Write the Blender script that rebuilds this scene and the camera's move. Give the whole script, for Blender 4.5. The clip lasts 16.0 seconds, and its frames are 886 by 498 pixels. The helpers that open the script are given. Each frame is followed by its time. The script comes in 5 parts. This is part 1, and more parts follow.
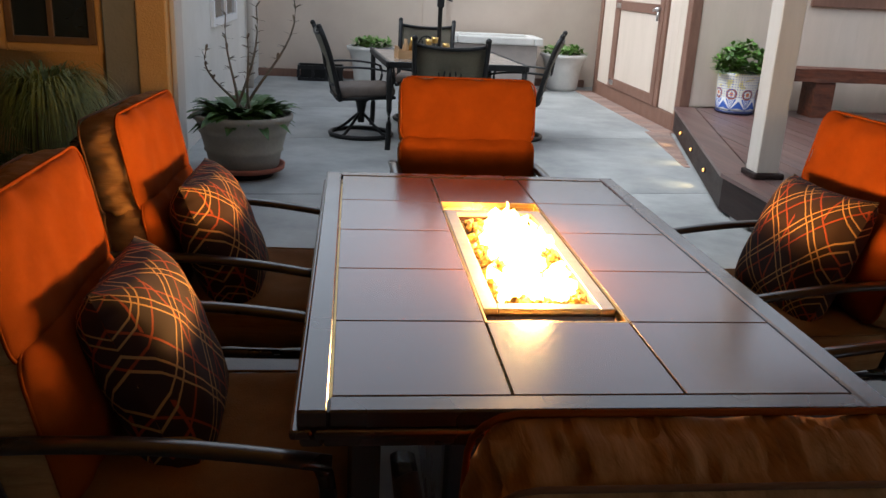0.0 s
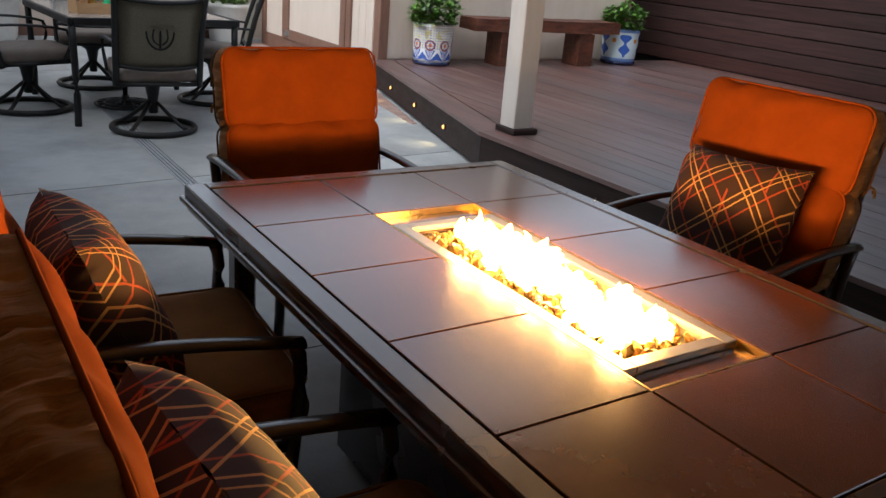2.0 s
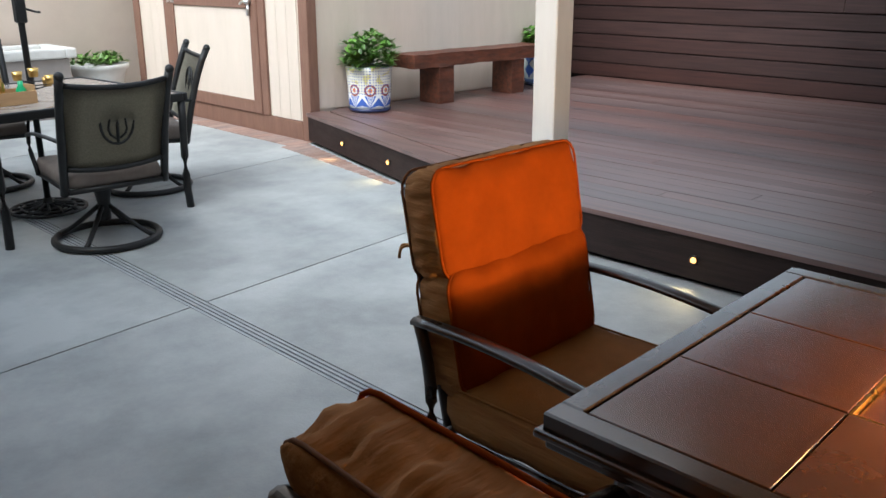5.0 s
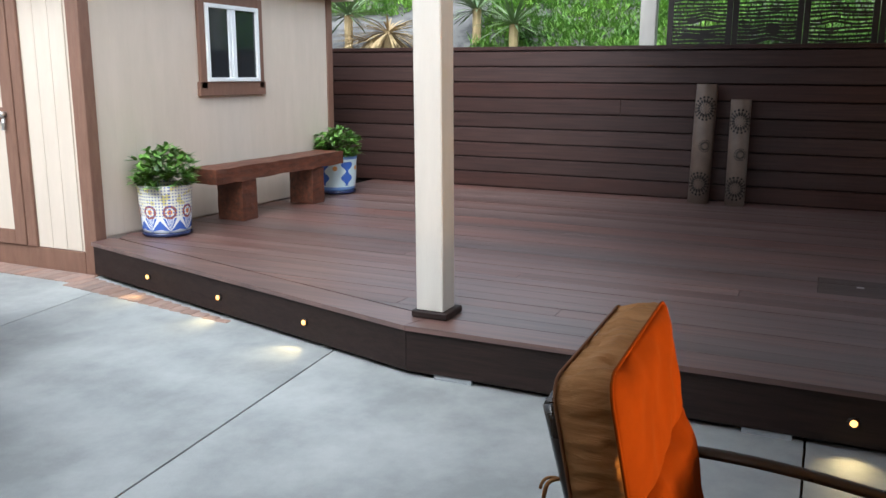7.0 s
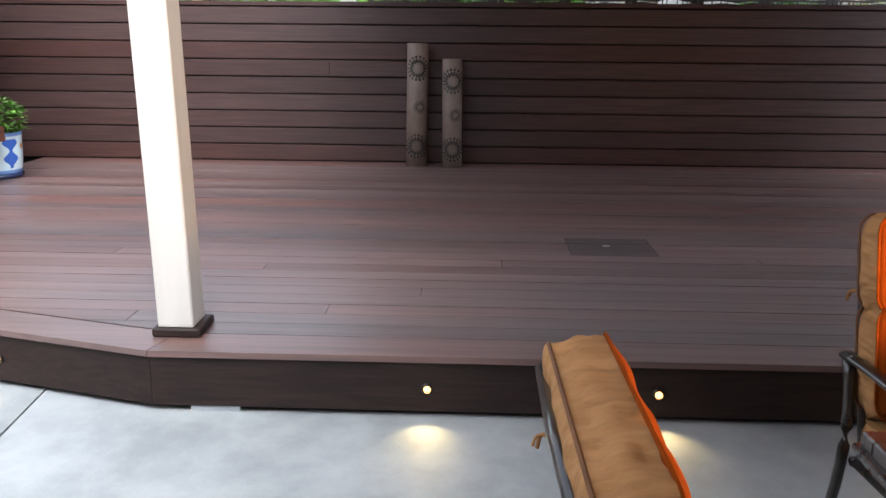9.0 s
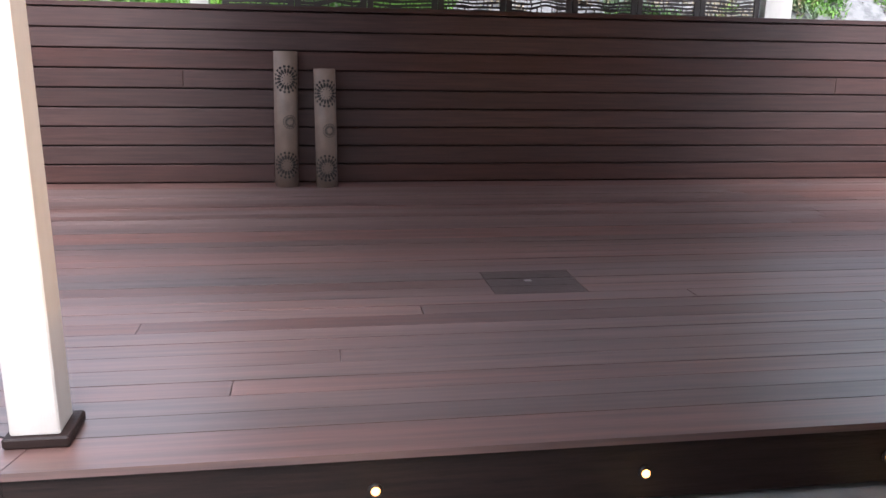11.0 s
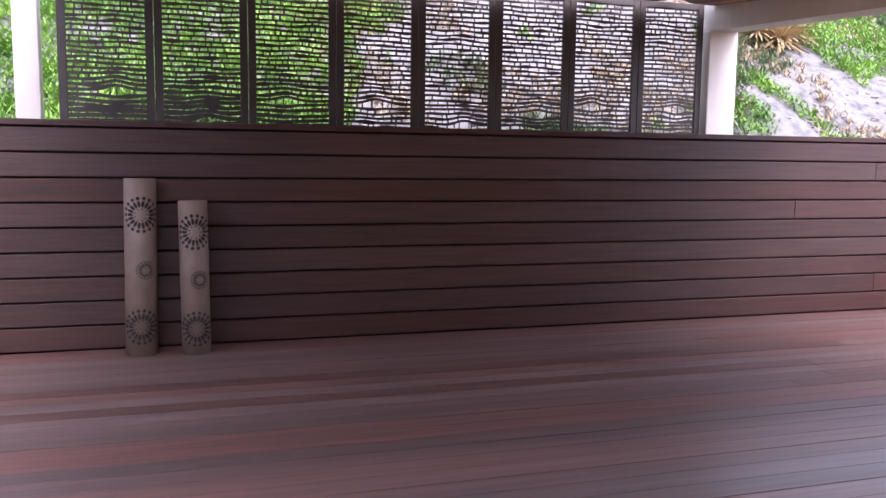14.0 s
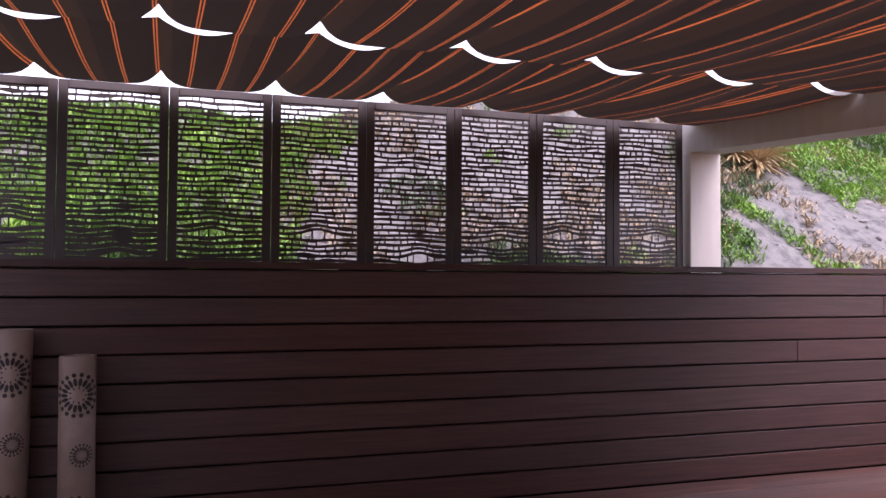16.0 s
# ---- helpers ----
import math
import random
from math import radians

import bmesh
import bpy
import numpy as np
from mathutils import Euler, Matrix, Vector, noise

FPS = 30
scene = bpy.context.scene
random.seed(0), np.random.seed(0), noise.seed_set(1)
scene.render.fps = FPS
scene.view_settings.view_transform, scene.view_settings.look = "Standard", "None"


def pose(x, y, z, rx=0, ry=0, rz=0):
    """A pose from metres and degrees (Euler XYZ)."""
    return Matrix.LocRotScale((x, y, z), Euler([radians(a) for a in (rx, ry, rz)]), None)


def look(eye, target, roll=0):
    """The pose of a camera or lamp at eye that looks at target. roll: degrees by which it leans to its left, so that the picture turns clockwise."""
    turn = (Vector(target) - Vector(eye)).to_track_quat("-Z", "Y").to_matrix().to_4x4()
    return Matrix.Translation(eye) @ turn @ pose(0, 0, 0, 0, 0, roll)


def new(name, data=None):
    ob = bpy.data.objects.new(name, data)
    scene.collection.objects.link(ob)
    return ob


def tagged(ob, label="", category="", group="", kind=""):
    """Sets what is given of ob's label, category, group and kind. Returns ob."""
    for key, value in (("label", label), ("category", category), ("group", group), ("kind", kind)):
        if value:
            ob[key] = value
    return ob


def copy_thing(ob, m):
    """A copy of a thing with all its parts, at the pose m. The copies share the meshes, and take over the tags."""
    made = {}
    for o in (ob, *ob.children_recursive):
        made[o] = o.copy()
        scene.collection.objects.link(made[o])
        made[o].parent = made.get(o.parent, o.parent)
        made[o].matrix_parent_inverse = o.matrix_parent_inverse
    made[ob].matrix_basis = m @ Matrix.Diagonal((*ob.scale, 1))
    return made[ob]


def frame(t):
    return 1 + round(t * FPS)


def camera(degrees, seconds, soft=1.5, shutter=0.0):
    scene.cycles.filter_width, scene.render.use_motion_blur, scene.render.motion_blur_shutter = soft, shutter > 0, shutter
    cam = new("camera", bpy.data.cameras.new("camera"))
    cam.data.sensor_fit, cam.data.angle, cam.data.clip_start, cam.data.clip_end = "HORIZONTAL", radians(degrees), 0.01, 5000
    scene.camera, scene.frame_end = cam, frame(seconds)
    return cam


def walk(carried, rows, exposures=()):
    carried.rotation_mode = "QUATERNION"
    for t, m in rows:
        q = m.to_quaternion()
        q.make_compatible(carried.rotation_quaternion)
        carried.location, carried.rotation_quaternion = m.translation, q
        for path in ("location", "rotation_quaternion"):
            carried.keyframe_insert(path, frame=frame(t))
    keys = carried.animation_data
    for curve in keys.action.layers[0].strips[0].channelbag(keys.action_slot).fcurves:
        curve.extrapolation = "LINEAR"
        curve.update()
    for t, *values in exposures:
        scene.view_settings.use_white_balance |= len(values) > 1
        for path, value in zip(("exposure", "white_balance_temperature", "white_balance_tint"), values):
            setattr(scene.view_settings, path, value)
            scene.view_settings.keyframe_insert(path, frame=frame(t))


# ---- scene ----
cam = camera(56.4, 16.0)
PATH = [
    (0, (0.51, 0.557, 1.391), (0.736, 2.443, 0.767), 3.0),
    (0.5, (0.297, 0.694, 1.392), (0.546, 2.569, 0.743), 1.6),
    (1, (0.129, 0.878, 1.376), (0.474, 2.729, 0.703), 2.1),
    (1.5, (-0.011, 1.135, 1.384), (0.553, 2.929, 0.702), 3.2),
    (2, (-0.182, 1.357, 1.358), (0.876, 2.91, 0.674), 5.1),
    (2.5, (-0.3, 1.605, 1.35), (0.91, 3.036, 0.651), 4.7),
    (3, (-0.393, 1.901, 1.361), (0.87, 3.314, 0.721), 2.8),
    (3.5, (-0.552, 2.088, 1.394), (0.712, 3.516, 0.791), 1.9),
    (6, (-0.62, 3.319, 1.445), (0.941, 4.429, 0.873), -0.5),
    (6.5, (-0.633, 3.595, 1.498), (1.088, 4.514, 1.059), 0.2),
    (7, (-0.582, 3.786, 1.486), (1.196, 4.603, 1.074), 0.3),
    (7.5, (-0.477, 3.965, 1.489), (1.336, 4.692, 1.059), 0.0),
    (8, (-0.376, 4.152, 1.494), (1.511, 4.637, 1.043), -0.0),
    (8.5, (-0.25, 4.26, 1.478), (1.679, 4.493, 1.004), 0.1),
    (9, (-0.104, 4.321, 1.487), (1.831, 4.392, 0.986), 0.5),
    (11.5, (0.788, 4.755, 1.545), (2.701, 4.381, 1.097), 0.9),
    (12, (1.08, 4.796, 1.571), (2.998, 4.388, 1.177), 0.3),
    (12.5, (1.411, 4.745, 1.604), (3.346, 4.361, 1.275), -0.0),
    (13, (1.696, 4.764, 1.604), (3.618, 4.298, 1.305), -0.4),
    (13.5, (1.899, 4.716, 1.651), (3.805, 4.183, 1.365), 0.2),
    (14, (2.149, 4.55, 1.569), (4.05, 3.968, 1.35), 0.7),
    (14.5, (2.376, 4.441, 1.577), (4.272, 3.841, 1.363), 0.6),
    (15, (2.68, 4.361, 1.621), (4.562, 3.72, 1.4), 0.7),
    (15.5, (2.885, 4.215, 1.664), (4.774, 3.559, 1.597), 0.6),
    (16, (2.983, 4.106, 1.691), (4.878, 3.47, 1.763), 0.3),
]
EXPOSURE = [(0.0, 1.13, 5950, 6), (1.5, 1.02, 5950, 7), (2.5, 0.9, 5950, 8), (3.5, 1.35, 5900, 5), (6.0, 1.55, 5850, 3), (7.0, 1.53, 5850, 3), (9.0, 2.11, 5900, 7), (11.5, 2.39, 5900, 15), (13.0, 2.47, 5900, 26), (15.0, 2.33, 5950, 33), (15.5, 2.0, 6100, 36), (16.0, 1.68, 6200, 37)]
walk(cam, [(t, look(eye, target, roll)) for t, eye, target, roll in PATH], exposures=EXPOSURE)

# ---- light ----
world = bpy.data.worlds.new("sky")
scene.world = world
world.use_nodes = True
wn = world.node_tree.nodes
sky = wn.new("ShaderNodeTexSky")
sky.sky_type, sky.sun_disc = "NISHITA", False
sky.sun_elevation, sky.sun_rotation = radians(48), radians(-101)
sky.dust_density, sky.ozone_density = 2.0, 1.0
haze = wn.new("ShaderNodeHueSaturation")
haze.inputs["Saturation"].default_value = 0.3
world.node_tree.links.new(sky.outputs["Color"], haze.inputs["Color"])
world.node_tree.links.new(haze.outputs["Color"], wn["Background"].inputs["Color"])
wn["Background"].inputs["Strength"].default_value = 0.15
sun = new("sun", bpy.data.lights.new("sun", "SUN"))
sun.data.energy, sun.data.angle, sun.data.color = 1.0, radians(48), (1.0, 0.95, 0.91)
sun.matrix_world = look((-6, -1.2, 6.7), (0, 0, 0))

# ---- helpers of this scene ----


def mat(name, c1, c2=None, rough=0.6, metal=0.0, scale=8.0, detail=6.0, bump=0.0, bscale=60.0, stretch=(1, 1, 1), vary=0.0, spec=0.5, coat=0.0, mid=(0.35, 0.65), trans=0.0):
    """A surface of two mixed colours with grain, fine relief and, per object, a shift of brightness."""
    m = bpy.data.materials.new(name)
    m.use_nodes = True
    n, l = m.node_tree.nodes, m.node_tree.links
    b = n["Principled BSDF"]
    b.inputs["Roughness"].default_value, b.inputs["Metallic"].default_value = rough, metal
    b.inputs["Specular IOR Level"].default_value = spec
    b.inputs["Coat Weight"].default_value, b.inputs["Coat Roughness"].default_value = coat, 0.15
    tc = n.new("ShaderNodeTexCoord")
    mp = n.new("ShaderNodeMapping")
    mp.inputs["Scale"].default_value = stretch
    l.new(tc.outputs["Object"], mp.inputs["Vector"])
    c2 = c2 or tuple(v * 0.75 for v in c1)
    no = n.new("ShaderNodeTexNoise")
    no.inputs["Scale"].default_value, no.inputs["Detail"].default_value = scale, detail
    no.inputs["Roughness"].default_value = 0.65
    l.new(mp.outputs["Vector"], no.inputs["Vector"])
    ra = n.new("ShaderNodeValToRGB")
    ra.color_ramp.elements[0].position, ra.color_ramp.elements[1].position = mid
    ra.color_ramp.elements[0].color, ra.color_ramp.elements[1].color = (*c2, 1), (*c1, 1)
    l.new(no.outputs["Fac"], ra.inputs["Fac"])
    out = ra.outputs["Color"]
    if vary:
        oi = n.new("ShaderNodeObjectInfo")
        mr = n.new("ShaderNodeMapRange")
        mr.inputs["To Min"].default_value, mr.inputs["To Max"].default_value = 1 - vary, 1 + vary
        l.new(oi.outputs["Random"], mr.inputs["Value"])
        hs = n.new("ShaderNodeHueSaturation")
        sat = n.new("ShaderNodeMapRange")
        sat.inputs["To Min"].default_value, sat.inputs["To Max"].default_value = 1 - 1.2 * vary, 1 + 0.8 * vary
        wob = n.new("ShaderNodeMath")
        wob.operation, wob.inputs[1].default_value = "MULTIPLY", 7.3
        fra = n.new("ShaderNodeMath")
        fra.operation = "FRACT"
        l.new(oi.outputs["Random"], wob.inputs[0])
        l.new(wob.outputs[0], fra.inputs[0])
        l.new(fra.outputs[0], sat.inputs["Value"])
        l.new(sat.outputs["Result"], hs.inputs["Saturation"])
        l.new(mr.outputs["Result"], hs.inputs["Value"])
        l.new(out, hs.inputs["Color"])
        out = hs.outputs["Color"]
        off = n.new("ShaderNodeVectorMath")
        off.operation = "MULTIPLY_ADD"
        off.inputs[1].default_value = (1, 1, 1)
        sc = n.new("ShaderNodeVectorMath")
        sc.operation = "SCALE"
        sc.inputs[0].default_value = (17.0, 23.0, 31.0)
        l.new(oi.outputs["Random"], sc.inputs["Scale"])
        l.new(mp.outputs["Vector"], off.inputs[0])
        l.new(sc.outputs["Vector"], off.inputs[2])
        l.new(off.outputs["Vector"], no.inputs["Vector"])
    l.new(out, b.inputs["Base Color"])
    big = n.new("ShaderNodeTexNoise")
    big.inputs["Scale"].default_value = scale * 0.3
    l.new(mp.outputs["Vector"], big.inputs["Vector"])
    rr = n.new("ShaderNodeMapRange")
    rr.inputs["To Min"].default_value, rr.inputs["To Max"].default_value = max(0.02, rough - 0.1), min(1, rough + 0.1)
    l.new(big.outputs["Fac"], rr.inputs["Value"])
    l.new(rr.outputs["Result"], b.inputs["Roughness"])
    if bump:
        nb = n.new("ShaderNodeTexNoise")
        nb.inputs["Scale"].default_value, nb.inputs["Detail"].default_value = bscale, 4
        l.new(mp.outputs["Vector"], nb.inputs["Vector"])
        bu = n.new("ShaderNodeBump")
        bu.inputs["Strength"].default_value, bu.inputs["Distance"].default_value = bump, 0.01
        l.new(nb.outputs["Fac"], bu.inputs["Height"])
        l.new(bu.outputs["Normal"], b.inputs["Normal"])
    if trans:
        b.inputs["Transmission Weight"].default_value = trans
    return m


def glow(name, colour, strength):
    m = bpy.data.materials.new(name)
    m.use_nodes = True
    b = m.node_tree.nodes["Principled BSDF"]
    b.inputs["Base Color"].default_value = (*colour, 1)
    b.inputs["Emission Color"].default_value = (*colour, 1)
    b.inputs["Emission Strength"].default_value = strength
    return m


def part(name, bm, material, parent=None, label="", smooth=False):
    me = bpy.data.meshes.new(name)
    bm.normal_update()
    bm.to_mesh(me)
    bm.free()
    for m in material if isinstance(material, (list, tuple)) else [material]:
        me.materials.append(m)
    if smooth:
        me.polygons.foreach_set("use_smooth", [True] * len(me.polygons))
    ob = new(name, me)
    if parent:
        ob.parent = parent
    if label:
        ob["label"] = label
    return ob


def thing(name, label, category, m=None, group="", kind=""):
    ob = new(name)
    if m is not None:
        ob.matrix_basis = m
    return tagged(ob, label, category, group, kind)


def box(bm, x0, x1, y0, y1, z0, z1, bevel=0.0, m=None, seg=1):
    g = bmesh.ops.create_cube(bm, size=1)["verts"]
    for v in g:
        v.co = Vector(((x0 + x1) / 2 + v.co.x * (x1 - x0), (y0 + y1) / 2 + v.co.y * (y1 - y0), (z0 + z1) / 2 + v.co.z * (z1 - z0)))
    if bevel:
        edges = list({e for v in g for e in v.link_edges})
        r = bmesh.ops.bevel(bm, geom=edges, offset=bevel, segments=seg, affect="EDGES", profile=0.5)
        g = list({v for f in r["faces"] for v in f.verts} | {v for v in g if v.is_valid})
    if m is not None:
        bmesh.ops.transform(bm, matrix=m, verts=g)
    return bm


def boxed(*a, **k):
    return box(bmesh.new(), *a, **k)


def tube(bm, pts, r, sides=8, flat=1.0, up=(0, 0, 1), taper=None, closed=False):
    """A round or flattened bar along the points."""
    pts = [Vector(p) for p in pts]
    rings = []
    n = len(pts)
    for i, p in enumerate(pts):
        if closed:
            d = pts[(i + 1) % n] - pts[i - 1]
        else:
            d = pts[min(i + 1, n - 1)] - pts[max(i - 1, 0)]
        d.normalize()
        u = Vector(up) - d * d.dot(Vector(up))
        if u.length < 1e-3:
            u = Vector((1, 0, 0)) - d * d.x
        u.normalize()
        w = d.cross(u)
        rad = r if taper is None else r * taper[i]
        rings.append([bm.verts.new(p + rad * (math.cos(2 * math.pi * (k + 0.5) / sides) * w + flat * math.sin(2 * math.pi * (k + 0.5) / sides) * u)) for k in range(sides)])
    for i in range(n if closed else n - 1):
        a, b = rings[i], rings[(i + 1) % n]
        for k in range(sides):
            bm.faces.new((a[k], a[(k + 1) % sides], b[(k + 1) % sides], b[k]))
    if not closed:
        bm.faces.new(rings[0][::-1])
        bm.faces.new(rings[-1])
    return bm


def lathe(bm, prof, sides=32, centre=(0, 0, 0), cap=True):
    rings = []
    for r, z in prof:
        rings.append([bm.verts.new((centre[0] + r * math.cos(2 * math.pi * k / sides), centre[1] + r * math.sin(2 * math.pi * k / sides), centre[2] + z)) for k in range(sides)])
    for a, b in zip(rings, rings[1:]):
        for k in range(sides):
            bm.faces.new((a[k], a[(k + 1) % sides], b[(k + 1) % sides], b[k]))
    if cap:
        bm.faces.new(rings[0][::-1])
        bm.faces.new(rings[-1])
    return bm


def prism(bm, poly, z0, z1):
    a = [bm.verts.new((x, y, z0)) for x, y in poly]
    b = [bm.verts.new((x, y, z1)) for x, y in poly]
    n = len(poly)
    for k in range(n):
        bm.faces.new((a[k], a[(k + 1) % n], b[(k + 1) % n], b[k]))
    bm.faces.new(a[::-1])
    bm.faces.new(b)
    return bm


def bezier(p0, p1, p2, p3, n=10):
    p0, p1, p2, p3 = map(Vector, (p0, p1, p2, p3))
    return [(1 - t) ** 3 * p0 + 3 * (1 - t) ** 2 * t * p1 + 3 * (1 - t) * t * t * p2 + t ** 3 * p3 for t in (i / n for i in range(n + 1))]


# ---- materials ----
concrete = mat("concrete", (0.385, 0.40, 0.395), (0.25, 0.262, 0.262), rough=0.6, scale=1.7, detail=10, bump=0.15, bscale=90, mid=(0.36, 0.62), vary=0.03)
soil = mat("packed_earth", (0.10, 0.09, 0.08), rough=0.9, scale=5, bump=0.4)
deck_mat = mat("composite_decking", (0.155, 0.081, 0.067), (0.080, 0.046, 0.042), rough=0.36, scale=4, stretch=(7, 0.25, 7), bump=0.03, bscale=12, vary=0.27, spec=0.95)
deck_dark = mat("weathered_hatch_boards", (0.070, 0.046, 0.042), (0.05, 0.033, 0.031), rough=0.4, scale=5, stretch=(9, 0.35, 9), bump=0.3, bscale=22, vary=0.1)
wall_mat = mat("composite_cladding", (0.052, 0.0245, 0.0205), (0.030, 0.0150, 0.0135), rough=0.42, scale=5, stretch=(9, 0.35, 9), bump=0.25, bscale=22, vary=0.12, spec=0.25)
skirt_mat = mat("composite_skirting", (0.026, 0.0142, 0.0118), (0.014, 0.0082, 0.0072), rough=0.55, scale=6, stretch=(9, 0.6, 9), bump=0.2, bscale=20, spec=0.25)
dark_gap = mat("dark_timber", (0.008, 0.006, 0.006), rough=0.9)
stucco_far = mat("warm_stucco", (0.62, 0.52, 0.43), (0.56, 0.46, 0.38), rough=0.9, scale=1.5, bump=0.5, bscale=120)
stucco_white = mat("white_stucco", (0.72, 0.70, 0.66), (0.64, 0.62, 0.58), rough=0.9, scale=2, bump=0.6, bscale=90)
ochre = mat("ochre_stucco", (0.52, 0.30, 0.105), (0.45, 0.25, 0.085), rough=0.9, scale=2, bump=0.6, bscale=90)
grey_paint = mat("grey_green_paint", (0.20, 0.19, 0.15), (0.16, 0.15, 0.12), rough=0.8, scale=3, bump=0.3)
siding = mat("tan_siding", (0.60, 0.51, 0.43), (0.55, 0.47, 0.39), rough=0.75, scale=2, stretch=(3, 3, 0.6), bump=0.25, bscale=60)
trim_brown = mat("brown_trim", (0.20, 0.105, 0.072), (0.16, 0.082, 0.056), rough=0.6, scale=5, stretch=(6, 6, 1), bump=0.2)
white_paint = mat("white_paint", (0.52, 0.485, 0.44), (0.47, 0.435, 0.395), rough=0.55, scale=3, stretch=(4, 4, 0.6), bump=0.15, bscale=50)
vinyl = mat("white_vinyl", (0.80, 0.81, 0.82), (0.76, 0.77, 0.78), rough=0.35, scale=2)
glass_dark = mat("window_glass", (0.02, 0.025, 0.03), (0.015, 0.02, 0.022), rough=0.08, scale=2, spec=0.8)
metal_dark = mat("dark_bronze_metal", (0.045, 0.036, 0.032), (0.03, 0.025, 0.022), rough=0.3, metal=0.35, scale=14, bump=0.06, coat=0.5)
black_metal = mat("black_cast_metal", (0.02, 0.02, 0.02), (0.013, 0.013, 0.014), rough=0.45, metal=0.4, scale=14)
chrome = mat("brushed_steel", (0.7, 0.7, 0.7), (0.55, 0.55, 0.55), rough=0.3, metal=1.0, scale=30)
orange_cloth = mat("orange_cushion_fabric", (0.225, 0.047, 0.0046), (0.185, 0.038, 0.004), rough=0.95, scale=9, bump=0.06, bscale=300, spec=0.03)
tan_cloth = mat("tan_cushion_fabric", (0.40, 0.205, 0.082), (0.25, 0.122, 0.046), rough=0.9, scale=22, bump=1.0, bscale=34, stretch=(1, 0.07, 1), spec=0.15)
tile_mat = mat("table_tile", (0.118, 0.049, 0.029), (0.082, 0.035, 0.021), rough=0.2, scale=5, bump=0.03, bscale=30, vary=0.06, spec=0.9, coat=0.5)
table_metal = mat("table_frame_metal", (0.055, 0.040, 0.034), (0.04, 0.03, 0.026), rough=0.26, metal=0.3, scale=20, spec=1.0, coat=0.6)
brass = mat("brass_rim", (0.75, 0.50, 0.18), (0.6, 0.38, 0.12), rough=0.3, metal=1.0, scale=20)
steel_pan = mat("steel_burner_pan", (0.6, 0.56, 0.5), (0.5, 0.46, 0.4), rough=0.35, metal=0.9, scale=20)
fireglass = mat("amber_fire_glass", (0.42, 0.24, 0.06), (0.2, 0.1, 0.02), rough=0.25, scale=40, spec=0.7)
grass_mat = mat("grass_blade", (0.12, 0.17, 0.045), (0.06, 0.10, 0.025), rough=0.6, scale=6)
leaf_mat = mat("green_leaf", (0.075, 0.145, 0.035), (0.04, 0.085, 0.022), rough=0.45, scale=12, spec=0.4)

# ---- ground and deck ----
DECK, WALLX, TOP = 0.27, 8.0, 1.773
ground = part("ground", boxed(-60, 60, -60, 60, -0.6, -0.045), soil)
tagged(ground, "dark packed earth under the paving", "ground", kind="structure")


def joint_one(x):
    return 5.845 + 0.095 * x


def joint_two(x):
    return 7.78 + 0.15 * x


def level(v):
    return lambda x: v


paving = thing("pavement", "grey broom-finished concrete patio slabs with control joints", "patio", kind="structure")
cuts_y = [level(-4.0), level(-1.2), level(1.3), level(3.75), joint_one, joint_two, lambda x: 9.55 + 0.16 * x, level(12.25)]
cuts_x = [-5.0, -2.2, 1.08, 1.16, 3.98]
G = 0.005
for xa, xb in zip(cuts_x, cuts_x[1:]):
    for ya, yb in zip(cuts_y, cuts_y[1:]):
        if xb - xa < 0.2 and ya(0) > 2.0 and ya(0) < 7.0:
            continue
        a, b = xa + (G if xb - xa > 0.2 else -G), xb - (G if xb - xa > 0.2 else -G)
        slab = bmesh.new()
        prism(slab, [(a, ya(a) + G), (b, ya(b) + G), (b, yb(b) - G), (a, yb(a) - G)], -0.06, 0.0)
        part("slab", slab, concrete, paving)
# the slot drain in the middle joint
drain = thing("slot_drain", "pale grey plastic slot drain set in the concrete", "drain", kind="structure")
grey_plastic = mat("grey_plastic", (0.34, 0.36, 0.38), (0.28, 0.3, 0.32), rough=0.5, scale=20)
for xo in (1.086, 1.108, 1.130, 1.152):
    part("rail", boxed(xo - 0.006, xo + 0.006, 1.3, joint_two(1.16), -0.05, -0.001), grey_plastic, drain)
part("channel", boxed(1.081, 1.159, 1.3, joint_two(1.16), -0.055, -0.012), grey_plastic, drain)

# deck: edge points
CX, CY, EX, EY = 2.93, 5.60, 3.76, 8.62
deck = thing("deck", "raised brown composite timber deck with weathered boards", "deck", kind="structure")


def edge_y(x, inset=0.0):
    """Where the slanted edge of the deck cuts the line x."""
    if x >= EX + inset:
        return 8.63
    return CY + (x - CX - inset) / (EX - CX) * (EY - CY)


part("subframe", prism(bmesh.new(), [(CX + 0.06, -2.6), (7.98, -2.6), (7.98, 8.6), (EX + 0.06, 8.6), (CX + 0.06, CY)], -0.05, DECK - 0.03), dark_gap, deck)
part("skirt_board", prism(bmesh.new(), [(CX, -2.6), (CX + 0.022, -2.6), (CX + 0.022, CY), (CX, CY)], 0.03, DECK - 0.028), skirt_mat, deck)
part("skirt_board", prism(bmesh.new(), [(CX, CY + 0.003), (CX + 0.024, CY), (EX + 0.024, EY), (EX, EY)], 0.03, DECK - 0.028), skirt_mat, deck)
for y in (5.35, 3.9, 2.2):
    part("pad", boxed(CX + 0.01, CX + 0.2, y - 0.1, y + 0.1, 0.0, 0.03), grey_plastic, deck)
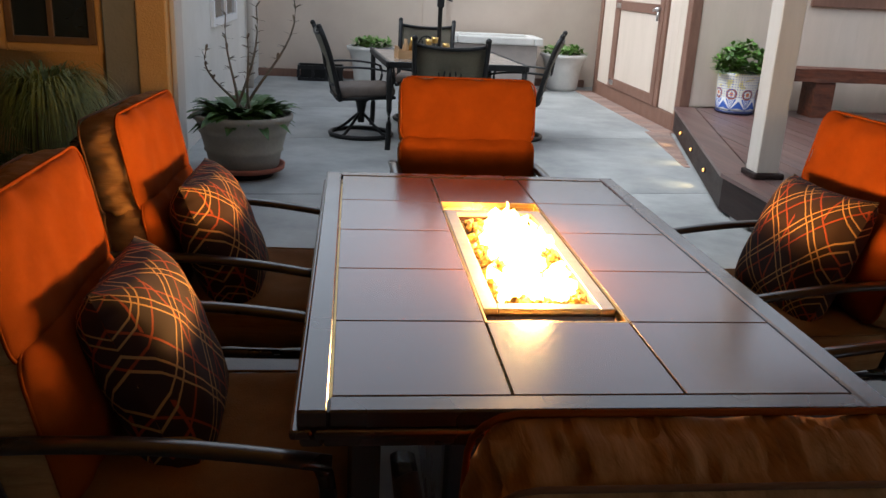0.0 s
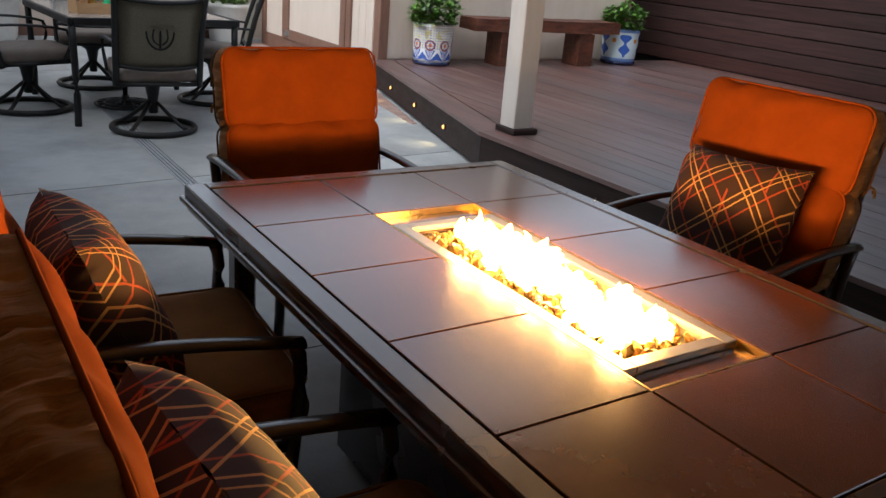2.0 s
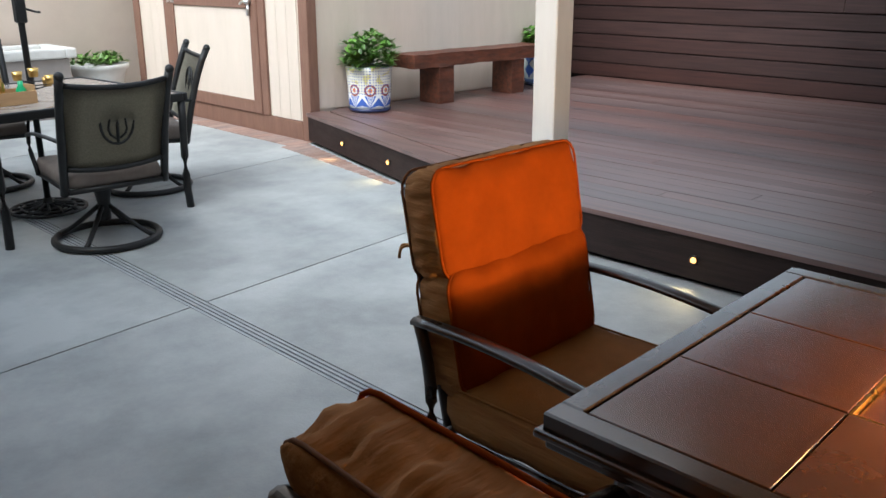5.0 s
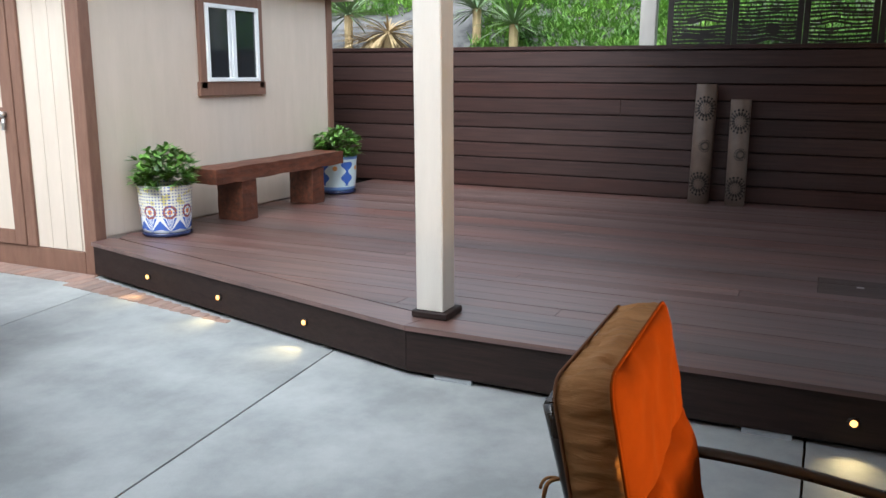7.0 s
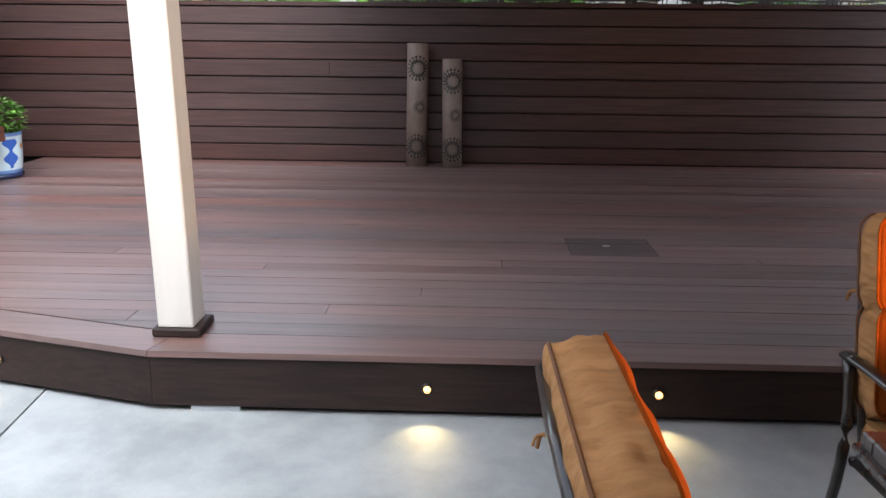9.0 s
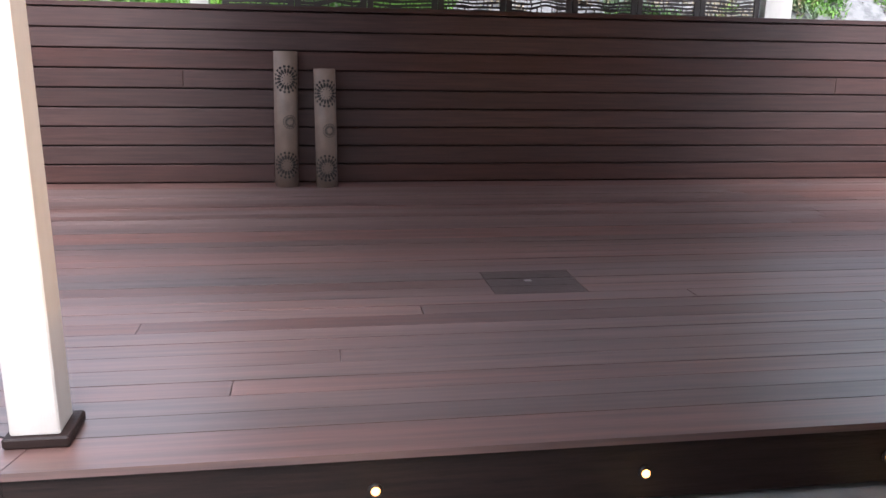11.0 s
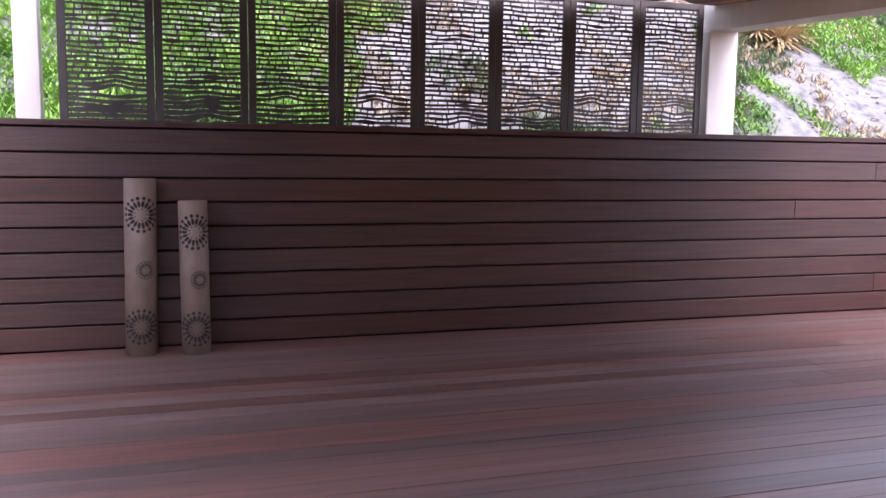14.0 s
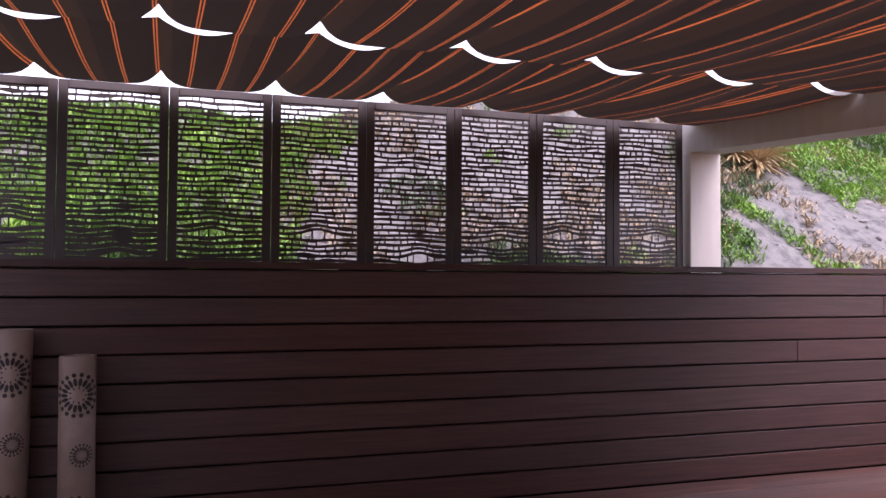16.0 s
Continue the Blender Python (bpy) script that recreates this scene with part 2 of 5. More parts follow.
# border boards along the two open edges
part("deck_board", prism(bmesh.new(), [(CX - 0.02, -2.6), (CX + 0.185, -2.6), (CX + 0.185, CY - 0.054), (CX - 0.02, CY)], DECK - 0.026, DECK), deck_mat, deck)
part("deck_board", prism(bmesh.new(), [(CX - 0.02, CY + 0.004), (CX + 0.185, CY - 0.05), (EX + 0.19, EY), (EX - 0.02, EY)], DECK - 0.026, DECK), deck_mat, deck)
rng = random.Random(4)
x, row = CX + 0.19, 0
SEAMS = {1: 5.83, 2: 4.98, 4: 4.57, 7: 5.44, 8: 4.16, 9: 6.37}
while x < WALLX - 0.02:
    x1 = min(x + 0.1345, WALLX - 0.005)
    y = -2.6
    ends = [-2.6]
    if row in SEAMS:
        ends += [SEAMS[row] - 3.66, SEAMS[row]]
    else:
        ends.append(rng.uniform(-2.2, 1.4))
    ends = [e for e in ends if e < edge_y(x, 0.21) - 0.2]
    if row in (10, 11, 12):
        ends = [-2.6, 0.4, 3.25, 3.75]
    for k, ya in enumerate(ends):
        last = k == len(ends) - 1
        yb0 = edge_y(x, 0.21) - 0.004 if last else ends[k + 1] - 0.004
        yb1 = edge_y(x1, 0.21) - 0.004 if last else ends[k + 1] - 0.004
        bm = bmesh.new()
        prism(bm, [(x, ya), (x1, ya), (x1, yb1), (x, yb0)], DECK - 0.025, DECK - 0.0005 * (row % 3))
        part("deck_board", bm, deck_dark if row in (10, 11, 12) and k == 2 else deck_mat, deck)
    x, row = x + 0.139, row + 1

# ---- the clad wall behind the deck ----
back_wall = thing("wall_east", "dark brown horizontal composite cladding wall behind the deck", "wall", kind="structure")
part("core", boxed(WALLX + 0.06, WALLX + 0.25, -2.8, 10.5, -0.05, TOP - 0.03), dark_gap, back_wall)
rng = random.Random(8)
for r in range(9):
    z0 = DECK + 0.004 + r * 0.1635
    cuts = [-3.2] + ([-0.37, 5.73] if r == 5 else [rng.uniform(-2.8, -1.2)]) + [10.5]
    for a, b in zip(cuts, cuts[1:]):
        if b - a > 0.05 and a < 10.4:
            part("cladding_board", boxed(WALLX, WALLX + 0.028, a + 0.0003, min(b, 10.5) - 0.0003, z0, z0 + 0.1520, bevel=0.005), wall_mat, back_wall)
part("cap_board", boxed(WALLX - 0.006, WALLX + 0.28, -2.8, 10.5, TOP - 0.026, TOP + 0.014, bevel=0.003), wall_mat, back_wall)

# ---- shed ----
shed = thing("shed", "tan wooden garden shed with brown trim", "shed")
SX0, SX1, SY0, SY1, SH = 3.82, 7.10, 8.65, 11.75, 2.25
part("wall", boxed(SX0, SX1, SY0, SY1, 0.0, SH), siding, shed)
roof = bmesh.new()
prism(roof, [(SX0 - 0.25, SH), (SX1 + 0.25, SH), (SX1 + 0.25, SH + 0.08), ((SX0 + SX1) / 2, SH + 0.75), (SX0 - 0.25, SH + 0.08)], SY0 - 0.15, SY1 + 0.2)
bmesh.ops.transform(roof, matrix=Matrix(((1, 0, 0, 0), (0, 0, 1, 0), (0, 1, 0, 0), (0, 0, 0, 1))), verts=roof.verts)
bmesh.ops.reverse_faces(roof, faces=roof.faces)
part("roof", roof, siding, shed)
for x in (SX0 - 0.02, SX1 - 0.08):
    part("corner_trim", boxed(x, x + 0.10, SY0 - 0.022, SY0 - 0.001, 0.0 if x < 5 else DECK, SH, bevel=0.003), trim_brown, shed)
part("corner_trim", boxed(SX0 - 0.022, SX0 - 0.001, SY0 - 0.02, SY0 + 0.10, 0.0, SH, bevel=0.003), trim_brown, shed)
part("corner_trim", boxed(SX0 - 0.022, SX0 - 0.001, SY1 - 0.12, SY1, 0.0, SH, bevel=0.003), trim_brown, shed)
part("base_trim", boxed(SX0 - 0.028, SX0 - 0.001, SY0 + 0.10, SY1 - 0.12, 0.0, 0.17, bevel=0.003), trim_brown, shed)
for k in range(18):
    y = SY0 + 0.14 + k * 0.152
    part("siding_panel", boxed(SX0 - 0.012, SX0, y, min(y + 0.148, SY1 - 0.122), 0.172, SH - 0.01, bevel=0.002), siding, shed)
for k in range(17):
    x = SX0 + 0.085 + k * 0.183
    part("siding_panel", boxed(x, min(x + 0.1825, SX1 - 0.082), SY0 - 0.010, SY0, DECK + 0.01, SH - 0.01, bevel=0.0004), siding, shed)
# shed window
win = part("window", boxed(5.10, 5.82, SY0 - 0.035, SY0 - 0.012, 1.42, 2.07), glass_dark, shed, "white vinyl sliding window")
for a in ((5.02, 5.10, 1.36, 2.15), (5.82, 5.89, 1.36, 2.15), (5.10, 5.82, 2.07, 2.15), (5.00, 5.91, 1.30, 1.42)):
    part("window_trim", boxed(a[0], a[1], SY0 - 0.042, SY0 - 0.010, a[2], a[3], bevel=0.004), trim_brown, shed)
for a in ((5.10, 5.14, 1.42, 2.07), (5.78, 5.82, 1.42, 2.07), (5.14, 5.78, 1.42, 1.455), (5.14, 5.78, 2.035, 2.07), (5.44, 5.49, 1.455, 2.035)):
    part("window_frame", boxed(a[0], a[1], SY0 - 0.055, SY0 - 0.012, a[2], a[3], bevel=0.004), vinyl, win)
part("window_frame", boxed(5.40, 5.44, SY0 - 0.045, SY0 - 0.012, 1.455, 2.035, bevel=0.003), vinyl, win)
# shed door in the west wall
door = part("door", boxed(SX0 - 0.030, SX0 - 0.012, 9.34, 10.95, 0.175, 2.05), siding, shed, "tan shed door with brown rails")
for a in ((9.34, 9.46, 0.175, 2.05), (10.83, 10.95, 0.175, 2.05), (9.46, 10.83, 0.175, 0.29), (9.46, 10.83, 1.12, 1.23), (9.46, 10.83, 1.94, 2.05)):
    part("door_rail", boxed(SX0 - 0.048, SX0 - 0.030, a[0], a[1], a[2], a[3], bevel=0.004), trim_brown, door)
for a in ((9.24, 9.335, 0.172, 2.15), (10.955, 11.04, 0.172, 2.15), (9.335, 10.955, 2.06, 2.15)):
    part("door_trim", boxed(SX0 - 0.040, SX0 - 0.012, a[0], a[1], a[2], a[3], bevel=0.004), trim_brown, shed)
hd = bmesh.new()
tube(hd, [(SX0 - 0.05, 9.43, 1.18), (SX0 - 0.10, 9.43, 1.18)], 0.022, 12)
tube(hd, bezier((SX0 - 0.095, 9.43, 1.18), (SX0 - 0.10, 9.47, 1.19), (SX0 - 0.10, 9.5, 1.17), (SX0 - 0.09, 9.53, 1.16)), 0.011, 8)
tube(hd, [(SX0 - 0.07, 9.43, 1.16), (SX0 - 0.075, 9.43, 1.06)], 0.014, 8)
part("handle", hd, chrome, door, "chrome lever handle", True)
for z in (0.24, 1.17, 1.95):
    part("hinge", boxed(SX0 - 0.056, SX0 - 0.048, 10.80, 10.94, z - 0.03, z + 0.03, bevel=0.003), chrome, door)

# ---- other walls ----
far = part("wall_north", boxed(-0.95, 8.2, 12.25, 12.45, -0.05, 2.9), stucco_far)
tagged(far, "warm beige stucco garden wall", "wall", kind="structure")
part("pilaster", boxed(1.46, 1.78, 12.205, 12.25, 0.0, 2.9, bevel=0.004), stucco_far, far)
for x in (-0.94, 1.786):
    part("footing", boxed(x if x > 0 else -0.75, 3.79 if x > 0 else 1.455, 12.17, 12.25, -0.03, 0.10), trim_brown, far)
house = part("wall_west", boxed(-0.95, -0.75, 5.95, 12.25, -0.05, 2.9), stucco_white)
tagged(house, "white stucco house wall", "wall", kind="structure")
south_face = part("wall_west", boxed(-5.0, -0.56, 5.75, 5.95, -0.05, 2.9), ochre)
tagged(south_face, "ochre stucco house wall beside the patio", "wall", kind="structure")
part("corner_trim", boxed(-0.56, -0.53, 5.74, 5.96, -0.02, 2.9, bevel=0.004), white_paint, south_face)
part("pilaster", boxed(-0.93, -0.735, 5.69, 5.75, -0.02, 2.9, bevel=0.008), grey_paint, south_face)
part("pilaster", boxed(-0.735, -0.565, 5.66, 5.75, -0.02, 2.9, bevel=0.008), ochre, south_face)

# ---- patio covers ----
post = thing("pergola_post", "white square pergola post on a dark base plate", "post")
part("shaft", boxed(-0.075, 0.075, -0.075, 0.075, DECK + 0.035, 2.45, bevel=0.006, m=Matrix(((1, 0, 0, 3.152), (0, 1, 0.014, 5.537), (0, 0, 1, 0), (0, 0, 0, 1)))), white_paint, post)
plate = bmesh.new()
box(plate, 3.055, 3.255, 5.435, 5.635, DECK + 0.002, DECK + 0.038, bevel=0.006)
part("base_plate", plate, skirt_mat, post, "dark brown base trim")


def canopy_z(x):
    return 2.75 - 0.06 * (8.85 - x)


cover = thing("pergola", "white painted pergola frame over the deck", "pergola", kind="structure")
for y in (-0.14, 5.655):
    part("post", boxed(8.78, 8.92, y - 0.15 if y < 0 else y - 0.085, y + 0.15 if y < 0 else y + 0.085, 1.2, canopy_z(8.85), bevel=0.006), white_paint, cover)
for y in (-0.14,):
    b = bmesh.new()
    prism(b, [(3.0, canopy_z(3.0)), (8.95, canopy_z(8.95)), (8.95, canopy_z(8.95) + 0.27), (3.0, canopy_z(3.0) + 0.27)], -0.28, 0.0)
    bmesh.ops.transform(b, matrix=Matrix(((1, 0, 0, 0), (0, 0, 1, 0), (0, 1, 0, 0), (0, 0, 0, 1))), verts=b.verts)
    bmesh.ops.reverse_faces(b, faces=b.faces)
    part("beam", b, white_paint, cover)
part("beam", boxed(3.08, 3.23, -0.28, 6.2, 2.45, 2.62, bevel=0.006), white_paint, cover)
part("post", boxed(3.085, 3.225, -0.21, -0.07, DECK, 2.45, bevel=0.006), white_paint, cover)

fabric = bpy.data.materials.new("striped_shade_cloth")
fabric.use_nodes = True
fn, fl = fabric.node_tree.nodes, fabric.node_tree.links
fb = fn["Principled BSDF"]
fb.inputs["Roughness"].default_value = 0.9
ftc, fsp = fn.new("ShaderNodeTexCoord"), fn.new("ShaderNodeSeparateXYZ")
fl.new(ftc.outputs["Object"], fsp.inputs["Vector"])


def stripe(at, width, period):
    a = fn.new("ShaderNodeMath"); a.operation = "ADD"; a.inputs[1].default_value = at
    d = fn.new("ShaderNodeMath"); d.operation = "PINGPONG"; d.inputs[1].default_value = period / 2
    c = fn.new("ShaderNodeMath"); c.operation = "LESS_THAN"; c.inputs[1].default_value = width / 2
    fl.new(fsp.outputs["Y"], a.inputs[0]); fl.new(a.outputs[0], d.inputs[0]); fl.new(d.outputs[0], c.inputs[0])
    return c.outputs[0]


s1, s2, s3 = stripe(0.0, 0.006, 0.19), stripe(0.014, 0.006, 0.19), stripe(0.045, 0.085, 0.38)
mx = fn.new("ShaderNodeMath"); mx.operation = "MAXIMUM"
fl.new(s1, mx.inputs[0]); fl.new(s2, mx.inputs[1])
band = fn.new("ShaderNodeMix"); band.data_type = "RGBA"
band.inputs[6].default_value, band.inputs[7].default_value = (0.022, 0.016, 0.013, 1), (0.032, 0.021, 0.015, 1)
fl.new(s3, band.inputs[0])
line = fn.new("ShaderNodeMix"); line.data_type = "RGBA"
line.inputs[7].default_value = (0.50, 0.13, 0.035, 1)
fl.new(mx.outputs[0], line.inputs[0]); fl.new(band.outputs[2], line.inputs[6])
fl.new(line.outputs[2], fb.inputs["Base Color"])
tr = fn.new("ShaderNodeBsdfTranslucent")
fl.new(line.outputs[2], tr.inputs["Color"])
ms = fn.new("ShaderNodeMixShader"); ms.inputs[0].default_value = 0.35
fl.new(fb.outputs[0], ms.inputs[1]); fl.new(tr.outputs[0], ms.inputs[2])
fl.new(ms.outputs[0], fn["Material Output"].inputs["Surface"])


def shade(x0, x1, name="shade_cloth"):
    """A strip of cloth across the beams that hangs in waves along y."""
    bm = bmesh.new()
    grid = []
    nx, ny = 14, 150
    for i in range(nx + 1):
        u = i / nx
        x = x0 + (x1 - x0) * u
        rowv = []
        for k in range(ny + 1):
            y = -0.1 + 5.65 * k / ny
            f = ((y - 0.40) / 0.752) % 1.0
            w = abs(f - 0.5) * 2
            sag = 0.012 - 0.05 * (math.sin(math.pi * (f - 0.45) / 0.55) if f > 0.45 else 0)
            z = canopy_z(x) + 0.235 + (1 - u) * sag + u * (0.11 * w ** 6 - 0.018) + (1 - u) * 0.02 * w ** 6 - 0.03 * math.sin(math.pi * u)
            rowv.append(bm.verts.new((x, y, z)))
        grid.append(rowv)
    for i in range(nx):
        for k in range(ny):
            bm.faces.new((grid[i][k], grid[i][k + 1], grid[i + 1][k + 1], grid[i + 1][k]))
    ob = part(name, bm, fabric, None, smooth=True)
    return tagged(ob, "dark brown shade cloth with thin orange stripes hung in waves", "shade cloth", group="shade cloth strips")


shade(7.02, 8.74)
shade(5.28, 7.0)
shade(3.3, 5.26)
# terracotta tint for an unseen wall that reflects warm light onto the cladding
terracotta = mat("warm_bounce_stucco", (0.55, 0.30, 0.21), (0.47, 0.25, 0.17), rough=0.9, scale=2, bump=0.4, bscale=90)
# unseen cover, added to keep sky light off the fire table; dark to limit bounce
roof_tan = mat("dark_unseen_roof", (0.17, 0.13, 0.10), (0.13, 0.10, 0.075), rough=0.8, scale=3, stretch=(6, 1, 1))
unseen_roof = part("ceiling", boxed(-5.0, 3.07, -4.0, 4.4, 2.50, 2.62), roof_tan)
tagged(unseen_roof, "unseen plain cover added over the fire table to shade it", "ceiling", kind="structure")
# second unseen piece, added to darken the paving beside the house
tagged(part("ceiling", boxed(-5.0, -0.9, 4.404, 5.64, 2.50, 2.62), roof_tan), "unseen plain cover added against the house to shade the paving", "ceiling", kind="structure")
# added out of view: low, to admit sky and bounce a reddish glow
tagged(part("wall_south", boxed(2.5, 8.2, -2.85, -2.65, -0.05, 1.0), terracotta), "unseen plain wall added to close the patio and shape its light", "wall", kind="structure")
# added out of view, grey so that little light returns under the cover
tagged(part("wall_south", boxed(-5.0, 2.5, -4.2, -4.0, -0.05, 2.5), grey_paint), "unseen plain wall added to close the patio and shape its light", "wall", kind="structure")
# unseen west side, added to stop daylight; painted dark for less bounce
tagged(part("wall_west", boxed(-5.2, -5.0, -4.2, 5.95, -0.05, 2.62), grey_paint), "unseen grey-green wall added to close the patio and deepen its shade", "wall", kind="structure")

# ---- laser-cut screens behind the wall ----
screen_metal = mat("dark_bronze_screen", (0.034, 0.023, 0.020), (0.026, 0.018, 0.016), rough=0.5, metal=0.2, scale=10, bump=0.05)


def lattice(seed, w, z0, z1):
    """Bark pattern: wavy bars with short ties between them."""
    rg = random.Random(seed)
    bm = bmesh.new()
    pitch = 0.038
    n = int((z1 - z0) / pitch)
    cy, cz = w * rg.uniform(0.3, 0.7), z0 + rg.uniform(0.1, 0.35)
    ph = rg.uniform(0, 6)
    cols = 20
    lines = []
    for r in range(n + 1):
        zb = z0 + r * (z1 - z0) / n
        pts = []
        for c in range(cols + 1):
            y = w * c / cols
            z = zb + 0.015 * noise.noise((y * 4 + seed * 3.1, zb * 11, 2.0))
            z += 0.028 * math.exp(-((y - cy) / 0.10) ** 2 - ((zb - cz) / 0.13) ** 2) * (1 if zb > cz else -0.6)
            # low bars thickest on panels 6 to 8, standing in for shaded shrubs behind
            pts.append((y, z, (0.0082 + 0.012 * max(0.0, noise.noise((y * 7, zb * 26, seed)))) * (1.0 + (1.1 if seed > 6 else 0.7 if seed == 6 else 0.3) * max(0, 1 - (zb - z0) / 0.6))))
        lines.append(pts)
    for pts in lines:
        f0 = f1 = None
        for y, z, h in pts:
            a = [bm.verts.new((xx, y, z + zz)) for xx, zz in ((0, -h), (0, h), (0.004, h), (0.004, -h))]
            if f0:
                for k in range(4):
                    bm.faces.new((f0[k], f0[(k + 1) % 4], a[(k + 1) % 4], a[k]))
            f0 = a
    for lo, hi in zip(lines, lines[1:]):
        y = rg.uniform(0.02, 0.14)
        while y < w - 0.02:
            c = min(cols - 1, int(y / w * cols))
            tw = rg.uniform(0.0035, 0.0075)
            box(bm, 0.0002, 0.0038, y - tw, y + tw, lo[c][1], hi[c][1])
            y += rg.uniform(0.04, 0.125)
    return bm


screens = []
SCR = [0.03, 0.69, 1.37, 2.05, 2.73, 3.41, 4.10, 4.79, 5.46]
for k, (a, b) in enumerate(zip(SCR, SCR[1:])):
    sc = thing("privacy_screen", "dark bronze laser-cut metal privacy screen panel", "screen", pose(8.86, a, 0), group="privacy screens")
    lat = lattice(k + 1, b - a - 0.12, 1.70, 2.93)
    bmesh.ops.translate(lat, vec=(0, 0.06, 0), verts=lat.verts)
    part("lattice", lat, screen_metal, sc)
    for y in (0.002, b - a - 0.062):
        part("stile", boxed(-0.01, 0.02, y, y + 0.06, 1.55, 2.985, bevel=0.003), screen_metal, sc)
    part("rail", boxed(-0.01, 0.02, 0.062, b - a - 0.062, 2.93, 2.985, bevel=0.003), screen_metal, sc)
    part("rail", boxed(-0.01, 0.02, 0.062, b - a - 0.062, 1.55, 1.70, bevel=0.003), screen_metal, sc)

# ---- fire table ----
TX0, TX1, TY0, TY1, TZ = 0.44, 1.50, 1.755, 3.49, 0.70
table = thing("fire_table", "rectangular fire pit table with dark tiles and a burning centre trough", "fire table", pose(-0.012, 0.02, 0))
top = bmesh.new()
for a in ((TX0, 0.492, TY0, TY1), (1.448, TX1, TY0, TY1), (0.492, 1.448, TY0, 1.807), (0.492, 1.448, 3.438, TY1)):
    box(top, *a, TZ - 0.03, TZ + 0.004, bevel=0.004)
part("top_frame", top, table_metal, table, "dark bronze metal edge frame")
lip = bmesh.new()
for dz, o in ((-0.045, -0.012), (-0.068, 0.004)):
    for a in ((TX0 + o, TX0 + o + 0.04, TY0 + o, TY1 - o), (TX1 - o - 0.04, TX1 - o, TY0 + o, TY1 - o), (TX0 + o + 0.04, TX1 - o - 0.04, TY0 + o, TY0 + o + 0.04), (TX0 + o + 0.04, TX1 - o - 0.04, TY1 - o - 0.04, TY1 - o)):
        box(lip, *a, TZ + dz, TZ + dz + (0.017 if o < 0 else 0.022), bevel=0.006, seg=2)
part("edge_moulding", lip, table_metal, table)
TCX, TCY = (0.495, 0.812, 1.128, 1.445), (1.810, 2.135, 2.460, 2.785, 3.110, 3.435)
for i in range(3):
    for k in range(5):
        if i == 1 and 0 < k < 4:
            continue
        part("tile", boxed(TCX[i] + 0.002, TCX[i + 1] - 0.002, TCY[k] + 0.002, TCY[k + 1] - 0.002, TZ - 0.012, TZ + 0.002, bevel=0.0015), tile_mat, table)
part("tile_bed", boxed(0.49, 0.812, 1.80, 3.44, TZ - 0.03, TZ - 0.013), brass, table)
part("tile_bed", boxed(1.128, 1.45, 1.80, 3.44, TZ - 0.03, TZ - 0.013), brass, table)
for a, b in ((1.80, 2.135), (3.11, 3.44)):
    part("tile_bed", boxed(0.812, 1.128, a, b, TZ - 0.03, TZ - 0.013), brass, table)
part("recess_floor", boxed(0.812, 1.128, 2.135, 3.110, TZ - 0.06, TZ - 0.034), table_metal, table)
for a, b in ((2.141, 2.2045), (3.0155, 3.104)):
    part("filler_panel", boxed(0.818, 1.122, a, b, TZ - 0.0338, TZ - 0.013, bevel=0.002), tile_mat, table)
for a in ((0.812, 0.817, 2.135, 3.110), (1.123, 1.128, 2.135, 3.110), (0.817, 1.123, 2.135, 2.140), (0.817, 1.123, 3.105, 3.110)):
    part("rim", boxed(*a, TZ - 0.034, TZ + 0.001), brass, table)
pan = bmesh.new()
for a in ((0.818, 0.852, 2.205, 3.015), (1.086, 1.120, 2.205, 3.015), (0.852, 1.086, 2.205, 2.238), (0.852, 1.086, 2.982, 3.015)):
    box(pan, *a, TZ - 0.012, TZ + 0.002, bevel=0.002)
for a in ((0.848, 0.852, 2.238, 2.982), (1.086, 1.090, 2.238, 2.982)):
    box(pan, *a, TZ - 0.045, TZ - 0.012)
box(pan, 0.820, 1.118, 2.207, 2.212, TZ - 0.034, TZ - 0.012)
burner = part("burner_pan", pan, steel_pan, table, "steel burner pan rim glowing in the firelight")
part("pan_floor", boxed(0.852, 1.086, 2.238, 2.982, TZ - 0.0335, TZ - 0.030), black_metal, burner)
rng = random.Random(21)
rocks = bmesh.new()
for k in range(330):
    rx, ry = rng.uniform(0.862, 1.076), rng.uniform(2.25, 2.97)
    g = bmesh.ops.create_icosphere(rocks, subdivisions=1, radius=rng.uniform(0.009, 0.017))["verts"]
    q = Euler((rng.uniform(0, 6), rng.uniform(0, 6), rng.uniform(0, 6))).to_matrix().to_4x4()
    sz = Matrix.Diagonal((1.3, rng.uniform(0.6, 1), rng.uniform(0.5, 0.9), 1))
    bmesh.ops.transform(rocks, matrix=Matrix.Translation((rx, ry, TZ - 0.024 + rng.uniform(0, 0.014))) @ q @ sz, verts=g)
part("fire_glass", rocks, fireglass, burner, "amber fire glass nuggets")["kind"] = "stuff"
# flames: tongues of glowing gas along the burner
flame_mat = glow("flame", (1.0, 0.52, 0.12), 15.0)
